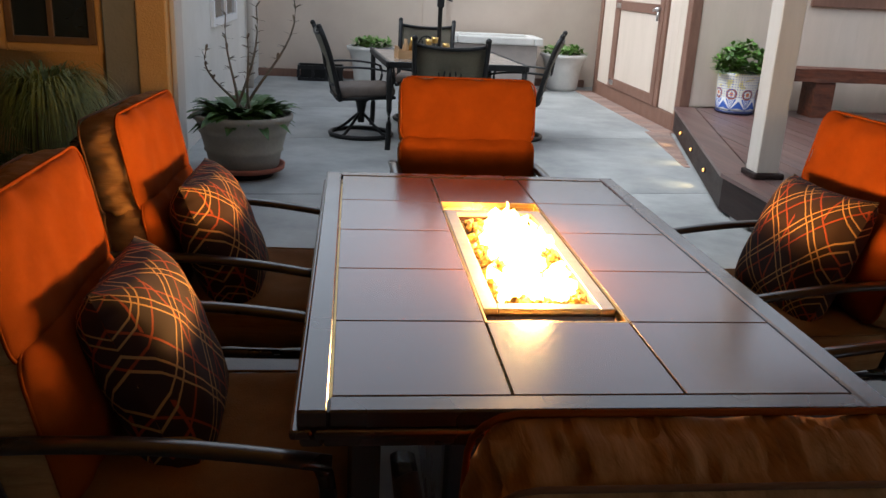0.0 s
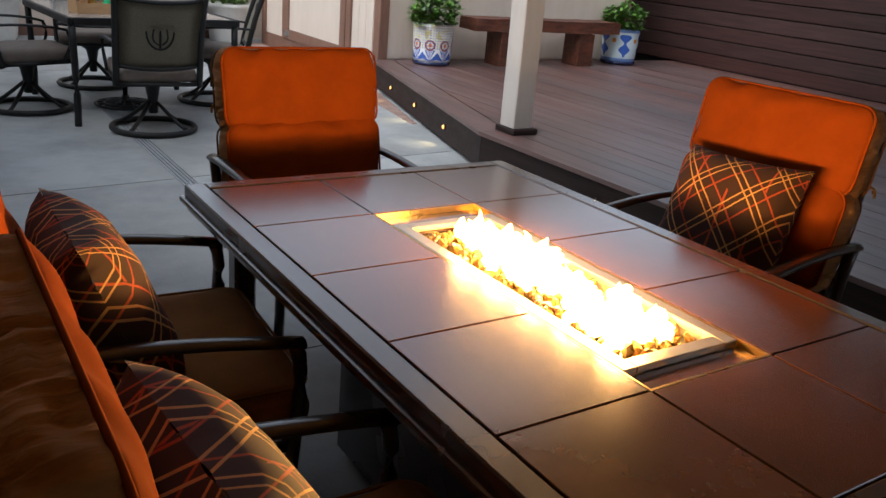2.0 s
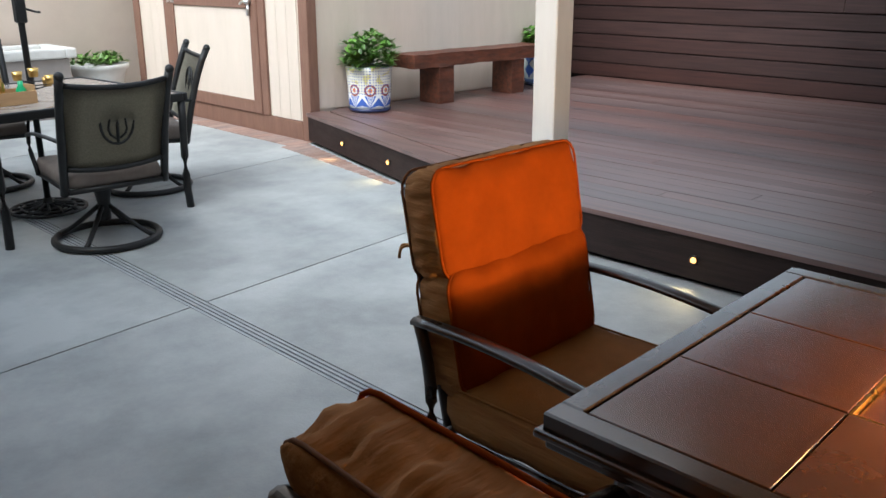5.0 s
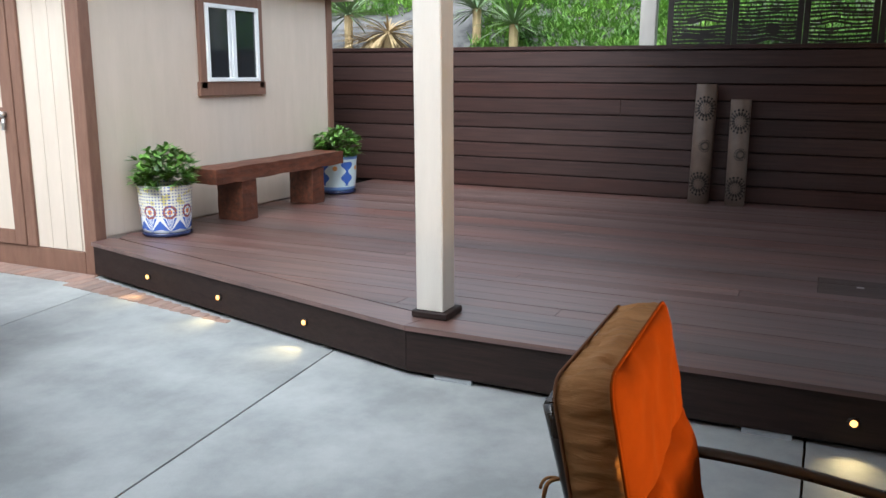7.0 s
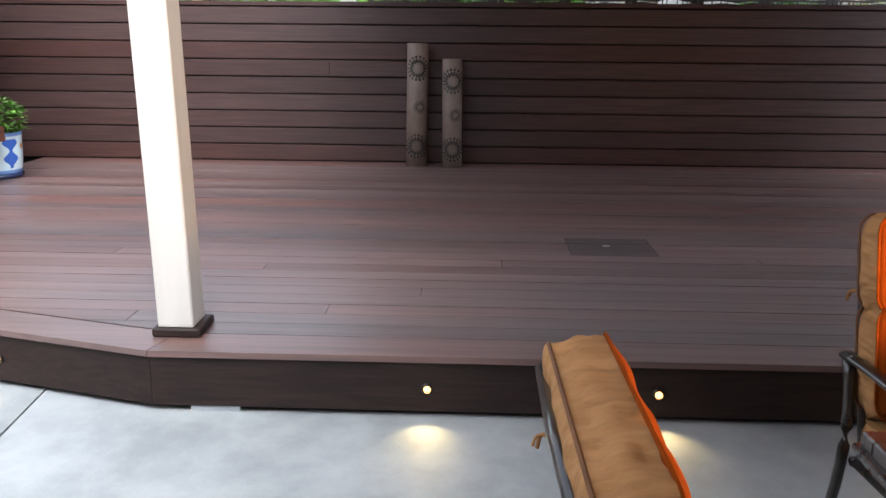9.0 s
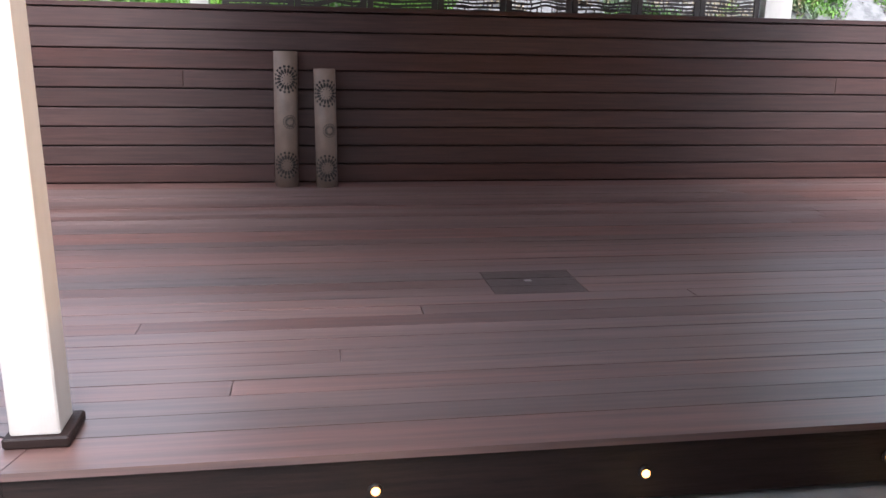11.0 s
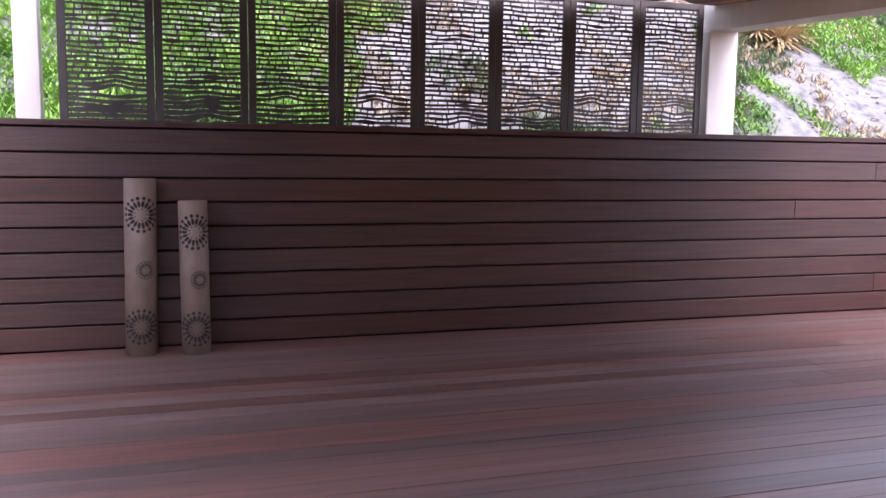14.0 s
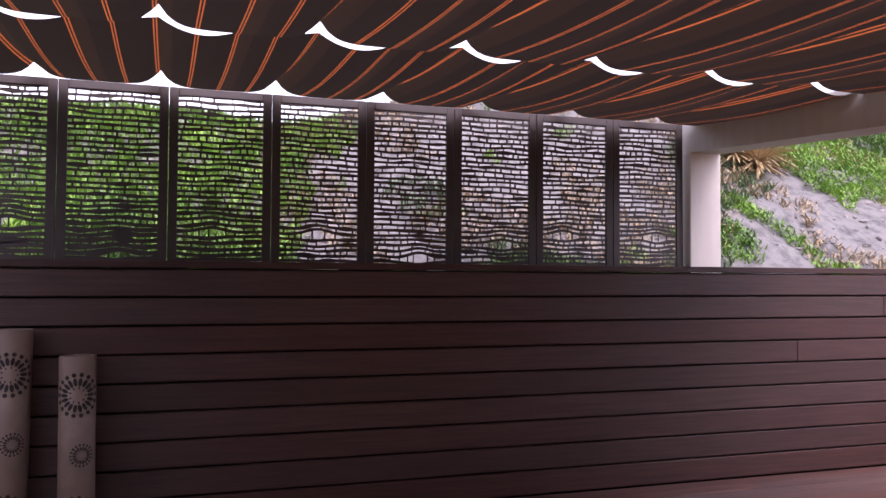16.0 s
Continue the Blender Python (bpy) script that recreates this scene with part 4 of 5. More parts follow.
def bush(seed, r, h, count, length, width):
    rg = random.Random(seed)
    bm = bmesh.new()
    for k in range(count):
        a, u, rr = rg.uniform(0, 6.283), rg.random(), math.sqrt(rg.random())
        c = Vector((math.cos(a) * r * rr, math.sin(a) * r * rr, h * (0.1 + 0.9 * u * (1 - 0.45 * rr * rr))))
        for m in range(6):
            t = rg.uniform(0, 6.283)
            leaf(bm, c, (math.cos(t) + c.x / r * 0.7, math.sin(t) + c.y / r * 0.7, rg.uniform(0.1, 1.0)), length * rg.uniform(0.7, 1.2), width, 0.15)
    return bm


jade = mat("jade_leaf", (0.17, 0.33, 0.055), (0.055, 0.13, 0.022), rough=0.35, scale=9, spec=0.5)
for px, py, r, seed in ((4.25, 8.36, 0.195, 3), (6.82, 8.42, 0.205, 7)):
    pot = thing("flower_pot", "hand-painted blue and white ceramic pot with leafy shrub", "planter", pose(px, py, DECK, 0, 0, seed * 17), group="painted pots on the deck")
    body = bmesh.new()
    lathe(body, [(r * 0.90, 0.035), (r * 0.94, 0.06), (r, 0.20), (r * 1.02, 0.33), (r * 1.05, 0.375), (r * 1.05, 0.39), (r * 0.97, 0.392), (r * 0.95, 0.34)], 40)
    part("pot", body, talavera if seed == 3 else bird_glaze, pot, "cream and cobalt painted glaze" if seed == 3 else "pale glaze with tall cobalt figures and orange dots", True)
    sau = bmesh.new()
    lathe(sau, [(r * 0.88, 0.001), (r * 0.96, 0.012), (r * 0.97, 0.034), (r * 0.85, 0.034)], 32)
    part("saucer", sau, blue_glaze, pot, "dark blue saucer", True)
    bu = bush(seed, r * 1.2, 0.34, 170, 0.085, 0.027)
    bmesh.ops.translate(bu, vec=(0, 0, 0.34), verts=bu.verts)
    part("shrub", bu, jade, pot, "dense green jade shrub")

clay_tube = mat("grey_brown_ceramic", (0.165, 0.115, 0.088), (0.12, 0.085, 0.066), rough=0.6, scale=6, bump=0.15, bscale=40)
# near-black colour for the shade inside the holes; the tube is not cut
hole_mat = mat("pierced_hole", (0.012, 0.010, 0.009), rough=0.9)


def flower_holes(r, zc, ac, size):
    """Petal-shaped dark faces that follow the tube's face and stand in for piercings."""
    bm = bmesh.new()

    def spot_at(u, v, su, sv, turn):
        vs = []
        for k in range(8):
            t = 2 * math.pi * k / 8
            a, b = su * math.cos(t), sv * math.sin(t)
            x, y = u + a * math.cos(turn) - b * math.sin(turn), v + a * math.sin(turn) + b * math.cos(turn)
            w = ac + x / r
            vs.append(bm.verts.new(((r + 0.0015) * math.cos(w), (r + 0.0015) * math.sin(w), zc + y)))
        bm.faces.new(vs)

    n = 18
    for k in range(n):
        t = 2 * math.pi * k / n
        spot_at(size * 0.60 * math.cos(t), size * 0.60 * math.sin(t), size * 0.19, size * 0.085, t)
        spot_at(size * 0.92 * math.cos(t), size * 0.92 * math.sin(t), size * 0.10, size * 0.10, t)
        if k % 2 == 0:
            spot_at(size * 0.33 * math.cos(t), size * 0.33 * math.sin(t), size * 0.05, size * 0.035, t)
    return bm


for px, py, r, h, turn in ((7.80, 4.875, 0.100, 1.145, 1.5), (7.76, 4.530, 0.092, 1.005, -1.0)):
    lum = thing("garden_lantern", "tall grey-brown pierced ceramic tube lantern standing on the deck", "lantern", pose(px, py, DECK, turn * 0.5, 0.6, 0), group="tube lanterns")
    body = bmesh.new()
    lathe(body, [(r, 0.001), (r, h * 0.5), (r, h), (r - 0.012, h), (r - 0.012, h * 0.6)], 40)
    part("tube", body, clay_tube, lum, "", True)
    for zc, ac, s in ((h * 0.80, math.pi + 0.10, 0.115), (h * 0.49, math.pi + 0.35, 0.06), (h * 0.17, math.pi + 0.05, 0.115)):
        part("pierced_flower", flower_holes(r, zc, ac, s), hole_mat, lum, "sunburst of dark pierced holes")

latch = part("hatch_latch", boxed(4.715, 4.745, 3.50, 3.54, DECK, DECK + 0.004, bevel=0.0015), chrome)
tagged(latch, "small steel latch plate set in the deck boards", "latch")

# ---- dining set ----
taupe = mat("taupe_cushion", (0.17, 0.14, 0.12), (0.13, 0.105, 0.09), rough=0.9, scale=8, bump=0.2, bscale=200)
sling = mat("woven_sling", (0.30, 0.28, 0.22), (0.22, 0.20, 0.16), rough=0.7, scale=120, bump=0.3, bscale=400)
table_top = mat("stone_tabletop", (0.36, 0.33, 0.30), (0.26, 0.23, 0.21), rough=0.15, scale=10)


def swivel_chair():
    ch = thing("dining_chair", "black metal swivel dining chair with taupe seat cushion", "chair", group="chairs round the dining table")
    ring = [(0.275 * math.cos(t), 0.275 * math.sin(t), 0.022) for t in (2 * math.pi * k / 28 for k in range(28))]
    part("base_ring", tube(bmesh.new(), ring, 0.020, 8, closed=True), black_metal, ch, "", True)
    for k in range(4):
        a = math.pi / 4 + k * math.pi / 2
        c, s = math.cos(a), math.sin(a)
        part("spoke", tube(bmesh.new(), bezier((0.265 * c, 0.265 * s, 0.03), (0.2 * c, 0.2 * s, 0.05), (0.08 * c, 0.08 * s, 0.16), (0.025 * c, 0.025 * s, 0.20), 6), 0.014, 6), black_metal, ch, "", True)
    part("pedestal", lathe(bmesh.new(), [(0.03, 0.12), (0.035, 0.22), (0.05, 0.30), (0.09, 0.33), (0.09, 0.345)], 16), black_metal, ch, "", True)
    fr = bmesh.new()
    for sx in (-0.245, 0.245):
        tube(fr, [(sx, -0.24, 0.355), (sx, 0.25, 0.375)], 0.015, 8)
    for y, z in ((-0.24, 0.355), (0.25, 0.375)):
        tube(fr, [(-0.245, y, z), (0.245, y, z)], 0.015, 8)
    part("seat_frame", fr, black_metal, ch, "", True)
    sm = Matrix.Translation((0, 0.01, 0.415)) @ pose(0, 0, 0, 92)
    part("seat_cushion", shift(puff(0.50, 0.075, 0.50, 0.012, seed=3, n=(8, 3, 8)), sm), [taupe, taupe], ch, "taupe seat cushion", True)
    for sx in (-0.265, 0.265):
        part("back_post", tube(bmesh.new(), bezier((sx, -0.22, 0.34), (sx, -0.26, 0.5), (sx, -0.30, 0.75), (sx * 1.03, -0.40, 0.945), 8), 0.022, 8), black_metal, ch, "", True)
        fin = bmesh.new()
        bmesh.ops.create_uvsphere(fin, u_segments=10, v_segments=6, radius=0.024)
        bmesh.ops.translate(fin, vec=(sx * 1.03, -0.405, 0.955), verts=fin.verts)
        part("finial", fin, black_metal, ch, "", True)
        part("armrest", tube(bmesh.new(), bezier((sx, -0.30, 0.62), (sx * 1.15, -0.1, 0.64), (sx * 1.12, 0.1, 0.63), (sx * 1.05, 0.22, 0.59), 8), 0.016, 8, flat=0.6), black_metal, ch, "", True)
        part("arm_support", tube(bmesh.new(), bezier((sx * 1.05, 0.21, 0.59), (sx * 1.05, 0.26, 0.5), (sx, 0.2, 0.45), (sx, 0.18, 0.375), 6), 0.012, 6), black_metal, ch, "", True)
    sl = bmesh.new()
    rows = []
    for i in range(9):
        u = i / 8
        z = 0.46 + 0.43 * u
        y = -0.245 - 0.10 * u - 0.05 * u * u
        rows.append([sl.verts.new((x * 0.255, y - 0.025 * (1 - x * x), z + (0.02 * (x * x) if i == 8 else 0))) for x in (-1, -0.66, -0.33, 0, 0.33, 0.66, 1)])
    for a, b in zip(rows, rows[1:]):
        for k in range(6):
            sl.faces.new((a[k], a[k + 1], b[k + 1], b[k]))
    bmesh.ops.solidify(sl, geom=sl.faces[:], thickness=0.004)
    part("sling_back", sl, sling, ch, "woven taupe sling back", True)
    for z, y in ((0.46, -0.25), (0.89, -0.385)):
        part("cross_bar", tube(bmesh.new(), bezier((-0.26, y, z + 0.02), (-0.1, y - 0.03, z - 0.01), (0.1, y - 0.03, z - 0.01), (0.26, y, z + 0.02), 8), 0.014, 8), black_metal, ch, "", True)
    med = bmesh.new()
    tube(med, [(0.085 * math.cos(t), -0.335 - 0.11 * 0.12 * math.sin(t), 0.70 + 0.11 * math.sin(t)) for t in (2 * math.pi * k / 20 for k in range(20))], 0.007, 6, closed=True)
    tube(med, [(0, -0.325, 0.60), (0, -0.35, 0.80)], 0.008, 6)
    for sx in (-1, 1):
        tube(med, bezier((0.01 * sx, -0.33, 0.62), (0.09 * sx, -0.335, 0.66), (0.01 * sx, -0.345, 0.72), (0.05 * sx, -0.35, 0.78), 6), 0.006, 6)
    part("medallion", med, black_metal, ch, "oval scroll medallion", True)
    return ch


dc = swivel_chair()
dc.matrix_basis = pose(1.27, 7.18, 0, 0, 0, -4)
copy_thing(dc, pose(0.60, 8.00, 0, 0, 0, -82))
copy_thing(dc, pose(2.00, 8.12, 0, 0, 0, 74))
copy_thing(dc, pose(1.22, 8.92, 0, 0, 0, 172))
dt = thing("dining_table", "square black metal dining table with stone top", "table", pose(1.33, 8.02, 0, 0, 0, 5))
part("tabletop", boxed(-0.57, 0.57, -0.60, 0.60, 0.700, 0.722, bevel=0.006), table_top, dt, "glossy pale stone top")
rimb = bmesh.new()
for a in ((-0.60, -0.571, -0.63, 0.63), (0.571, 0.60, -0.63, 0.63), (-0.571, 0.571, -0.63, -0.601), (-0.571, 0.571, 0.601, 0.63)):
    box(rimb, *a, 0.675, 0.726, bevel=0.006)
part("table_rim", rimb, black_metal, dt)
for sx in (-0.57, 0.57):
    for sy in (-0.60, 0.60):
        part("leg", tube(bmesh.new(), bezier((sx, sy, 0.68), (sx, sy, 0.45), (sx * 0.97, sy * 0.97, 0.2), (sx * 1.0, sy * 1.0, 0.0), 6), 0.024, 8), black_metal, dt, "", True)
um = thing("patio_umbrella", "black umbrella pole with crank through the dining table", "umbrella", pose(1.27, 8.00, 0))
part("pole", tube(bmesh.new(), [(0, 0, 0.03), (0, 0, 2.5)], 0.019, 10), black_metal, um, "", True)
part("crank_box", boxed(-0.03, 0.03, -0.03, 0.03, 1.14, 1.30, bevel=0.008), black_metal, um)
part("crank_handle", tube(bmesh.new(), [(0.03, 0, 1.22), (0.09, 0, 1.20), (0.09, -0.06, 1.20)], 0.007, 6), black_metal, um, "", True)
part("furled_canopy", lathe(bmesh.new(), [(0.04, 1.42), (0.07, 1.6), (0.065, 2.2), (0.03, 2.48)], 14), black_metal, um, "", True)
base = part("base", lathe(bmesh.new(), [(0.034, 0.004), (0.034, 0.05), (0.024, 0.09)], 14), black_metal, um, "cast scrollwork umbrella base", True)
for k in range(3):
    rr = 0.09 + 0.065 * k
    part("ring", tube(bmesh.new(), [(rr * math.cos(t), rr * math.sin(t), 0.03 - 0.004 * k) for t in (2 * math.pi * q / 24 for q in range(24))], 0.011, 6, closed=True), black_metal, base, "", True)
for k in range(12):
    t = 2 * math.pi * k / 12
    part("scroll", tube(bmesh.new(), [(0.03 * math.cos(t), 0.03 * math.sin(t), 0.05), (0.12 * math.cos(t + 0.2), 0.12 * math.sin(t + 0.2), 0.035), (0.22 * math.cos(t), 0.22 * math.sin(t), 0.02)], 0.009, 6), black_metal, base, "", True)
caddy = thing("table_caddy", "small wooden caddy with condiment bottles on the dining table", "caddy", pose(1.02, 7.72, 0.723, 0, 0, 8))
pine = mat("pale_pine", (0.52, 0.32, 0.16), (0.44, 0.26, 0.12), rough=0.6, scale=6, stretch=(1, 6, 6))
cb = bmesh.new()
for a in ((-0.14, 0.14, -0.09, -0.08, 0, 0.07), (-0.14, 0.14, 0.08, 0.09, 0, 0.07), (-0.14, -0.13, -0.08, 0.08, 0, 0.10), (0.13, 0.14, -0.08, 0.08, 0, 0.10), (-0.13, 0.13, -0.08, 0.08, 0.0, 0.012)):
    box(cb, *a)
part("tray", cb, pine, caddy)
for x, y, h, m, lab in ((0.09, -0.02, 0.12, mat("green_plastic", (0.03, 0.5, 0.2), rough=0.35), "green plastic bottle"), (-0.06, 0.0, 0.16, pine, "tan wooden jar"), (0.0, 0.04, 0.17, brass, "amber bottle")):
    part("bottle", lathe(bmesh.new(), [(0.026, 0.014), (0.028, h * 0.6), (0.014, h * 0.8), (0.014, h)], 14, (x, y, 0)), m, caddy, lab, True)
cups = thing("candle_stand", "metal stand with small glass candle cups on the dining table", "candle holder", pose(1.24, 7.86, 0.723))
st = bmesh.new()
tube(st, [(0, 0, 0), (0, 0, 0.13)], 0.005, 6)
for k, (z, a) in enumerate(((0.05, 0.3), (0.09, 2.4), (0.12, 4.4), (0.07, 5.6))):
    tube(st, [(0, 0, z), (0.09 * math.cos(a), 0.09 * math.sin(a), z + 0.01)], 0.004, 6)
    part("cup", lathe(bmesh.new(), [(0.024, z + 0.01), (0.030, z + 0.06), (0.027, z + 0.06), (0.021, z + 0.015)], 14, (0.09 * math.cos(a), 0.09 * math.sin(a), 0)), brass, cups, "small golden glass cup", True)
part("stand", st, black_metal, cups, "", True)

# ---- far end of the patio ----
white_pot = mat("white_plastic_planter", (0.66, 0.65, 0.62), (0.55, 0.54, 0.51), rough=0.6, scale=5, bump=0.2)
lettuce = mat("succulent_leaf", (0.16, 0.30, 0.055), (0.08, 0.16, 0.03), rough=0.45, scale=9)
for px, py, seed in ((0.76, 11.75, 1), (3.38, 11.85, 2)):
    pl_ = thing("planter", "large white round planter with green succulents", "planter", pose(px, py, 0), group="white planters")
    part("pot", lathe(bmesh.new(), [(0.20, 0.0), (0.22, 0.05), (0.25, 0.30), (0.285, 0.42), (0.315, 0.44), (0.32, 0.48), (0.29, 0.485), (0.27, 0.44)], 32), white_pot, pl_, "", True)
    bu = bush(seed + 30, 0.26, 0.14, 60, 0.10, 0.028)
    bmesh.ops.translate(bu, vec=(0, 0, 0.45), verts=bu.verts)
    part("succulent", bu, lettuce, pl_)
tub = thing("garden_tub", "white-rimmed rectangular tub with taupe side panels", "tub", pose(2.36, 11.75, 0))
tb_ = bmesh.new()
box(tb_, -0.56, 0.56, -0.30, 0.30, 0.0, 0.60, bevel=0.01)
part("side_panel", tb_, mat("taupe_plastic", (0.34, 0.30, 0.28), (0.29, 0.26, 0.24), rough=0.6), tub)
rim_ = bmesh.new()
for a in ((-0.62, -0.50, -0.36, 0.36), (0.50, 0.62, -0.36, 0.36), (-0.50, 0.50, -0.36, -0.26), (-0.50, 0.50, 0.26, 0.36)):
    box(rim_, *a, 0.60, 0.70, bevel=0.02, seg=2)
box(rim_, -0.50, 0.50, -0.26, 0.26, 0.602, 0.64)
part("rim", rim_, white_pot, tub, "thick white moulded rim")
crate = thing("crate", "low black plastic crate by the garden wall", "crate", pose(0.10, 11.92, 0))
for a in ((-0.30, 0.30, -0.15, -0.135), (-0.30, 0.30, 0.135, 0.15), (-0.30, -0.285, -0.135, 0.135), (0.285, 0.30, -0.135, 0.135)):
    part("rail", boxed(*a, 0.15, 0.20), black_metal, crate)
    part("rail", boxed(*a, 0.0, 0.04), black_metal, crate)
for x in (-0.29, -0.10, 0.08, 0.27):
    part("post", boxed(x - 0.02, x + 0.02, -0.15, -0.136, 0.04, 0.15), black_metal, crate)
part("liner", boxed(-0.27, 0.27, 0.02, 0.13, 0.01, 0.17), dark_gap, crate)

# ---- house side ----
wood_frame = mat("brown_window_frame", (0.14, 0.075, 0.035), (0.11, 0.06, 0.028), rough=0.5, scale=6)
wn1 = thing("window_1", "small brown framed window in the ochre wall", "window", kind="structure")
part("pane", boxed(-1.44, -1.02, 5.732, 5.748, 0.95, 1.75), glass_dark, wn1)
for a in ((-1.48, -1.44, 0.91, 1.79), (-1.02, -0.98, 0.91, 1.79), (-1.44, -1.02, 0.91, 0.95), (-1.44, -1.02, 1.75, 1.79), (-1.245, -1.215, 0.95, 1.75)):
    part("window_frame", boxed(a[0], a[1], 5.715, 5.749, a[2], a[3], bevel=0.004), wood_frame, wn1)
for a in ((-1.53, -1.482, 0.86, 1.84), (-0.978, -0.935, 0.86, 1.84), (-1.482, -0.978, 0.86, 0.908)):
    part("casing", boxed(a[0], a[1], 5.725, 5.749, a[2], a[3], bevel=0.004), ochre, wn1)
wn2 = thing("window_2", "white framed window in the white stucco wall", "window", kind="structure")
part("pane", boxed(-0.748, -0.738, 8.45, 9.85, 0.93, 1.75), glass_dark, wn2)
for a in ((8.38, 8.45, 0.86, 1.82), (9.85, 9.92, 0.86, 1.82), (8.45, 9.85, 0.86, 0.93), (8.45, 9.85, 1.75, 1.82), (9.12, 9.18, 0.93, 1.75)):
    part("window_frame", boxed(-0.75, -0.715, a[0], a[1], a[2], a[3], bevel=0.004), vinyl, wn2)
pipe = part("downpipe", tube(bmesh.new(), [(-0.70, 10.9, 0.0), (-0.70, 10.9, 2.6)], 0.035, 10), white_paint, None, smooth=True)
tagged(pipe, "white downpipe on the stucco wall", "downpipe", kind="structure")

terracotta = mat("terracotta", (0.32, 0.10, 0.06), (0.25, 0.075, 0.045), rough=0.75, scale=8)
urn_grey = mat("taupe_resin_pot", (0.36, 0.33, 0.28), (0.28, 0.255, 0.215), rough=0.75, scale=4, bump=0.3, bscale=40)
urn = thing("garden_urn", "large taupe pot with leafy plant and tall flower stalks", "planter", pose(-0.23, 6.38, 0))
cast = bmesh.new()
lathe(cast, [(0.20, 0.0), (0.20, 0.045), (0.16, 0.045)], 20)
part("stand", cast, dark_gap, urn)
part("saucer", lathe(bmesh.new(), [(0.24, 0.046), (0.275, 0.052), (0.283, 0.085), (0.266, 0.085), (0.26, 0.062)], 32), terracotta, urn, "terracotta saucer", True)
part("pot", lathe(bmesh.new(), [(0.225, 0.063), (0.24, 0.08), (0.256, 0.17), (0.272, 0.185), (0.268, 0.20), (0.292, 0.30), (0.306, 0.315), (0.302, 0.33), (0.318, 0.385), (0.338, 0.40), (0.342, 0.43), (0.318, 0.437), (0.30, 0.40)], 36), urn_grey, urn, "ribbed taupe pot", True)
rg = random.Random(5)
rosette = bmesh.new()
for k in range(140):
    a = rg.uniform(0, 6.283)
    e = rg.uniform(0.05, 1.4)
    leaf(rosette, (rg.uniform(0.05, 0.22) * math.cos(a), rg.uniform(0.05, 0.22) * math.sin(a), 0.42), (math.cos(a), math.sin(a), e), rg.uniform(0.17, 0.31), 0.066, 0.42, 0.3, 5)
part("foliage", rosette, leaf_mat, urn, "broad dark green leaves")
stem_mat = mat("grey_stem", (0.14, 0.12, 0.09), (0.10, 0.08, 0.06), rough=0.8)
for k, (dx, dy, hh) in enumerate(((0.10, 0.02, 0.72), (-0.10, 0.0, 0.66), (0.34, 0.05, 0.82), (-0.24, 0.03, 0.42), (0.05, -0.08, 0.52))):
    stalk = bmesh.new()
    pts = bezier((0.03 * k - 0.06, 0, 0.42), (dx * 0.2, dy, 0.42 + hh * 0.3), (dx * 1.3, dy, 0.42 + hh * 0.6), (dx, dy, 0.42 + hh), 10)
    tube(stalk, pts, 0.012, 6, taper=[1 - 0.07 * i for i in range(11)])
    for m in range(4, 11):
        for q in range(3):
            leaf(stalk, pts[m], (rg.uniform(-1, 1), rg.uniform(-1, 1), rg.uniform(0.1, 0.8)), 0.07, 0.016, 0.2)
    part("flower_stalk", stalk, stem_mat, urn)

gp = thing("grass_pot", "arching striped grass in a pot on an iron stand", "planter", pose(-1.09, 5.14, 0))
part("pot", lathe(bmesh.new(), [(0.10, 0.34), (0.14, 0.50), (0.17, 0.60), (0.175, 0.63), (0.15, 0.63)], 24), stem_mat, gp, "", True)
stand = bmesh.new()
for k in range(3):
    a = 2.1 * k + 0.5
    tube(stand, bezier((0.12 * math.cos(a), 0.12 * math.sin(a), 0.40), (0.16 * math.cos(a), 0.16 * math.sin(a), 0.25), (0.08 * math.cos(a), 0.08 * math.sin(a), 0.12), (0.17 * math.cos(a), 0.17 * math.sin(a), 0.0), 8), 0.009, 6)
tube(stand, [(0.125 * math.cos(t), 0.125 * math.sin(t), 0.42) for t in (2 * math.pi * q / 20 for q in range(20))], 0.008, 6, closed=True)
part("stand", stand, black_metal, gp, "wrought iron plant stand", True)
pale_grass = mat("striped_grass", (0.19, 0.22, 0.06), (0.035, 0.07, 0.015), rough=0.55, scale=14)
blades = bmesh.new()
for k in range(1300):
    a, reach, lift = rg.uniform(0, 6.283), rg.uniform(0.18, 0.50), rg.uniform(0.08, 0.31)
    drop = rg.uniform(0.2, 0.68)
    w = rg.uniform(0.003, 0.0065)
    c, s = math.cos(a), math.sin(a)
    pts = bezier((0.08 * c, 0.08 * s, 0.60), (0.14 * c, 0.14 * s, 0.62 + lift), (reach * 0.8 * c, reach * 0.8 * s, 0.64 + lift), (reach * c, reach * s, 0.62 + lift - drop), 6)
    prev = None
    for i, p in enumerate(pts):
        ww = w * (1 - i / 6.5)
        cur = [blades.verts.new(p + Vector((-s, c, 0)) * ww), blades.verts.new(p - Vector((-s, c, 0)) * ww)]
        if prev:
            blades.faces.new((prev[0], prev[1], cur[1], cur[0]))
        prev = cur
part("grass", blades, pale_grass, gp, "long arching green and cream blades")["kind"] = "stuff"
dark_glaze = mat("mottled_dark_glaze", (0.22, 0.17, 0.10), (0.035, 0.06, 0.075), rough=0.25, scale=9, spec=0.6)
glz = thing("glazed_pot", "multicoloured glazed pot with green plant", "planter", pose(-1.26, 5.0, 0))
part("pot", lathe(bmesh.new(), [(0.09, 0.0), (0.14, 0.08), (0.15, 0.18), (0.11, 0.26), (0.125, 0.29), (0.105, 0.29)], 28), dark_glaze, glz, "", True)
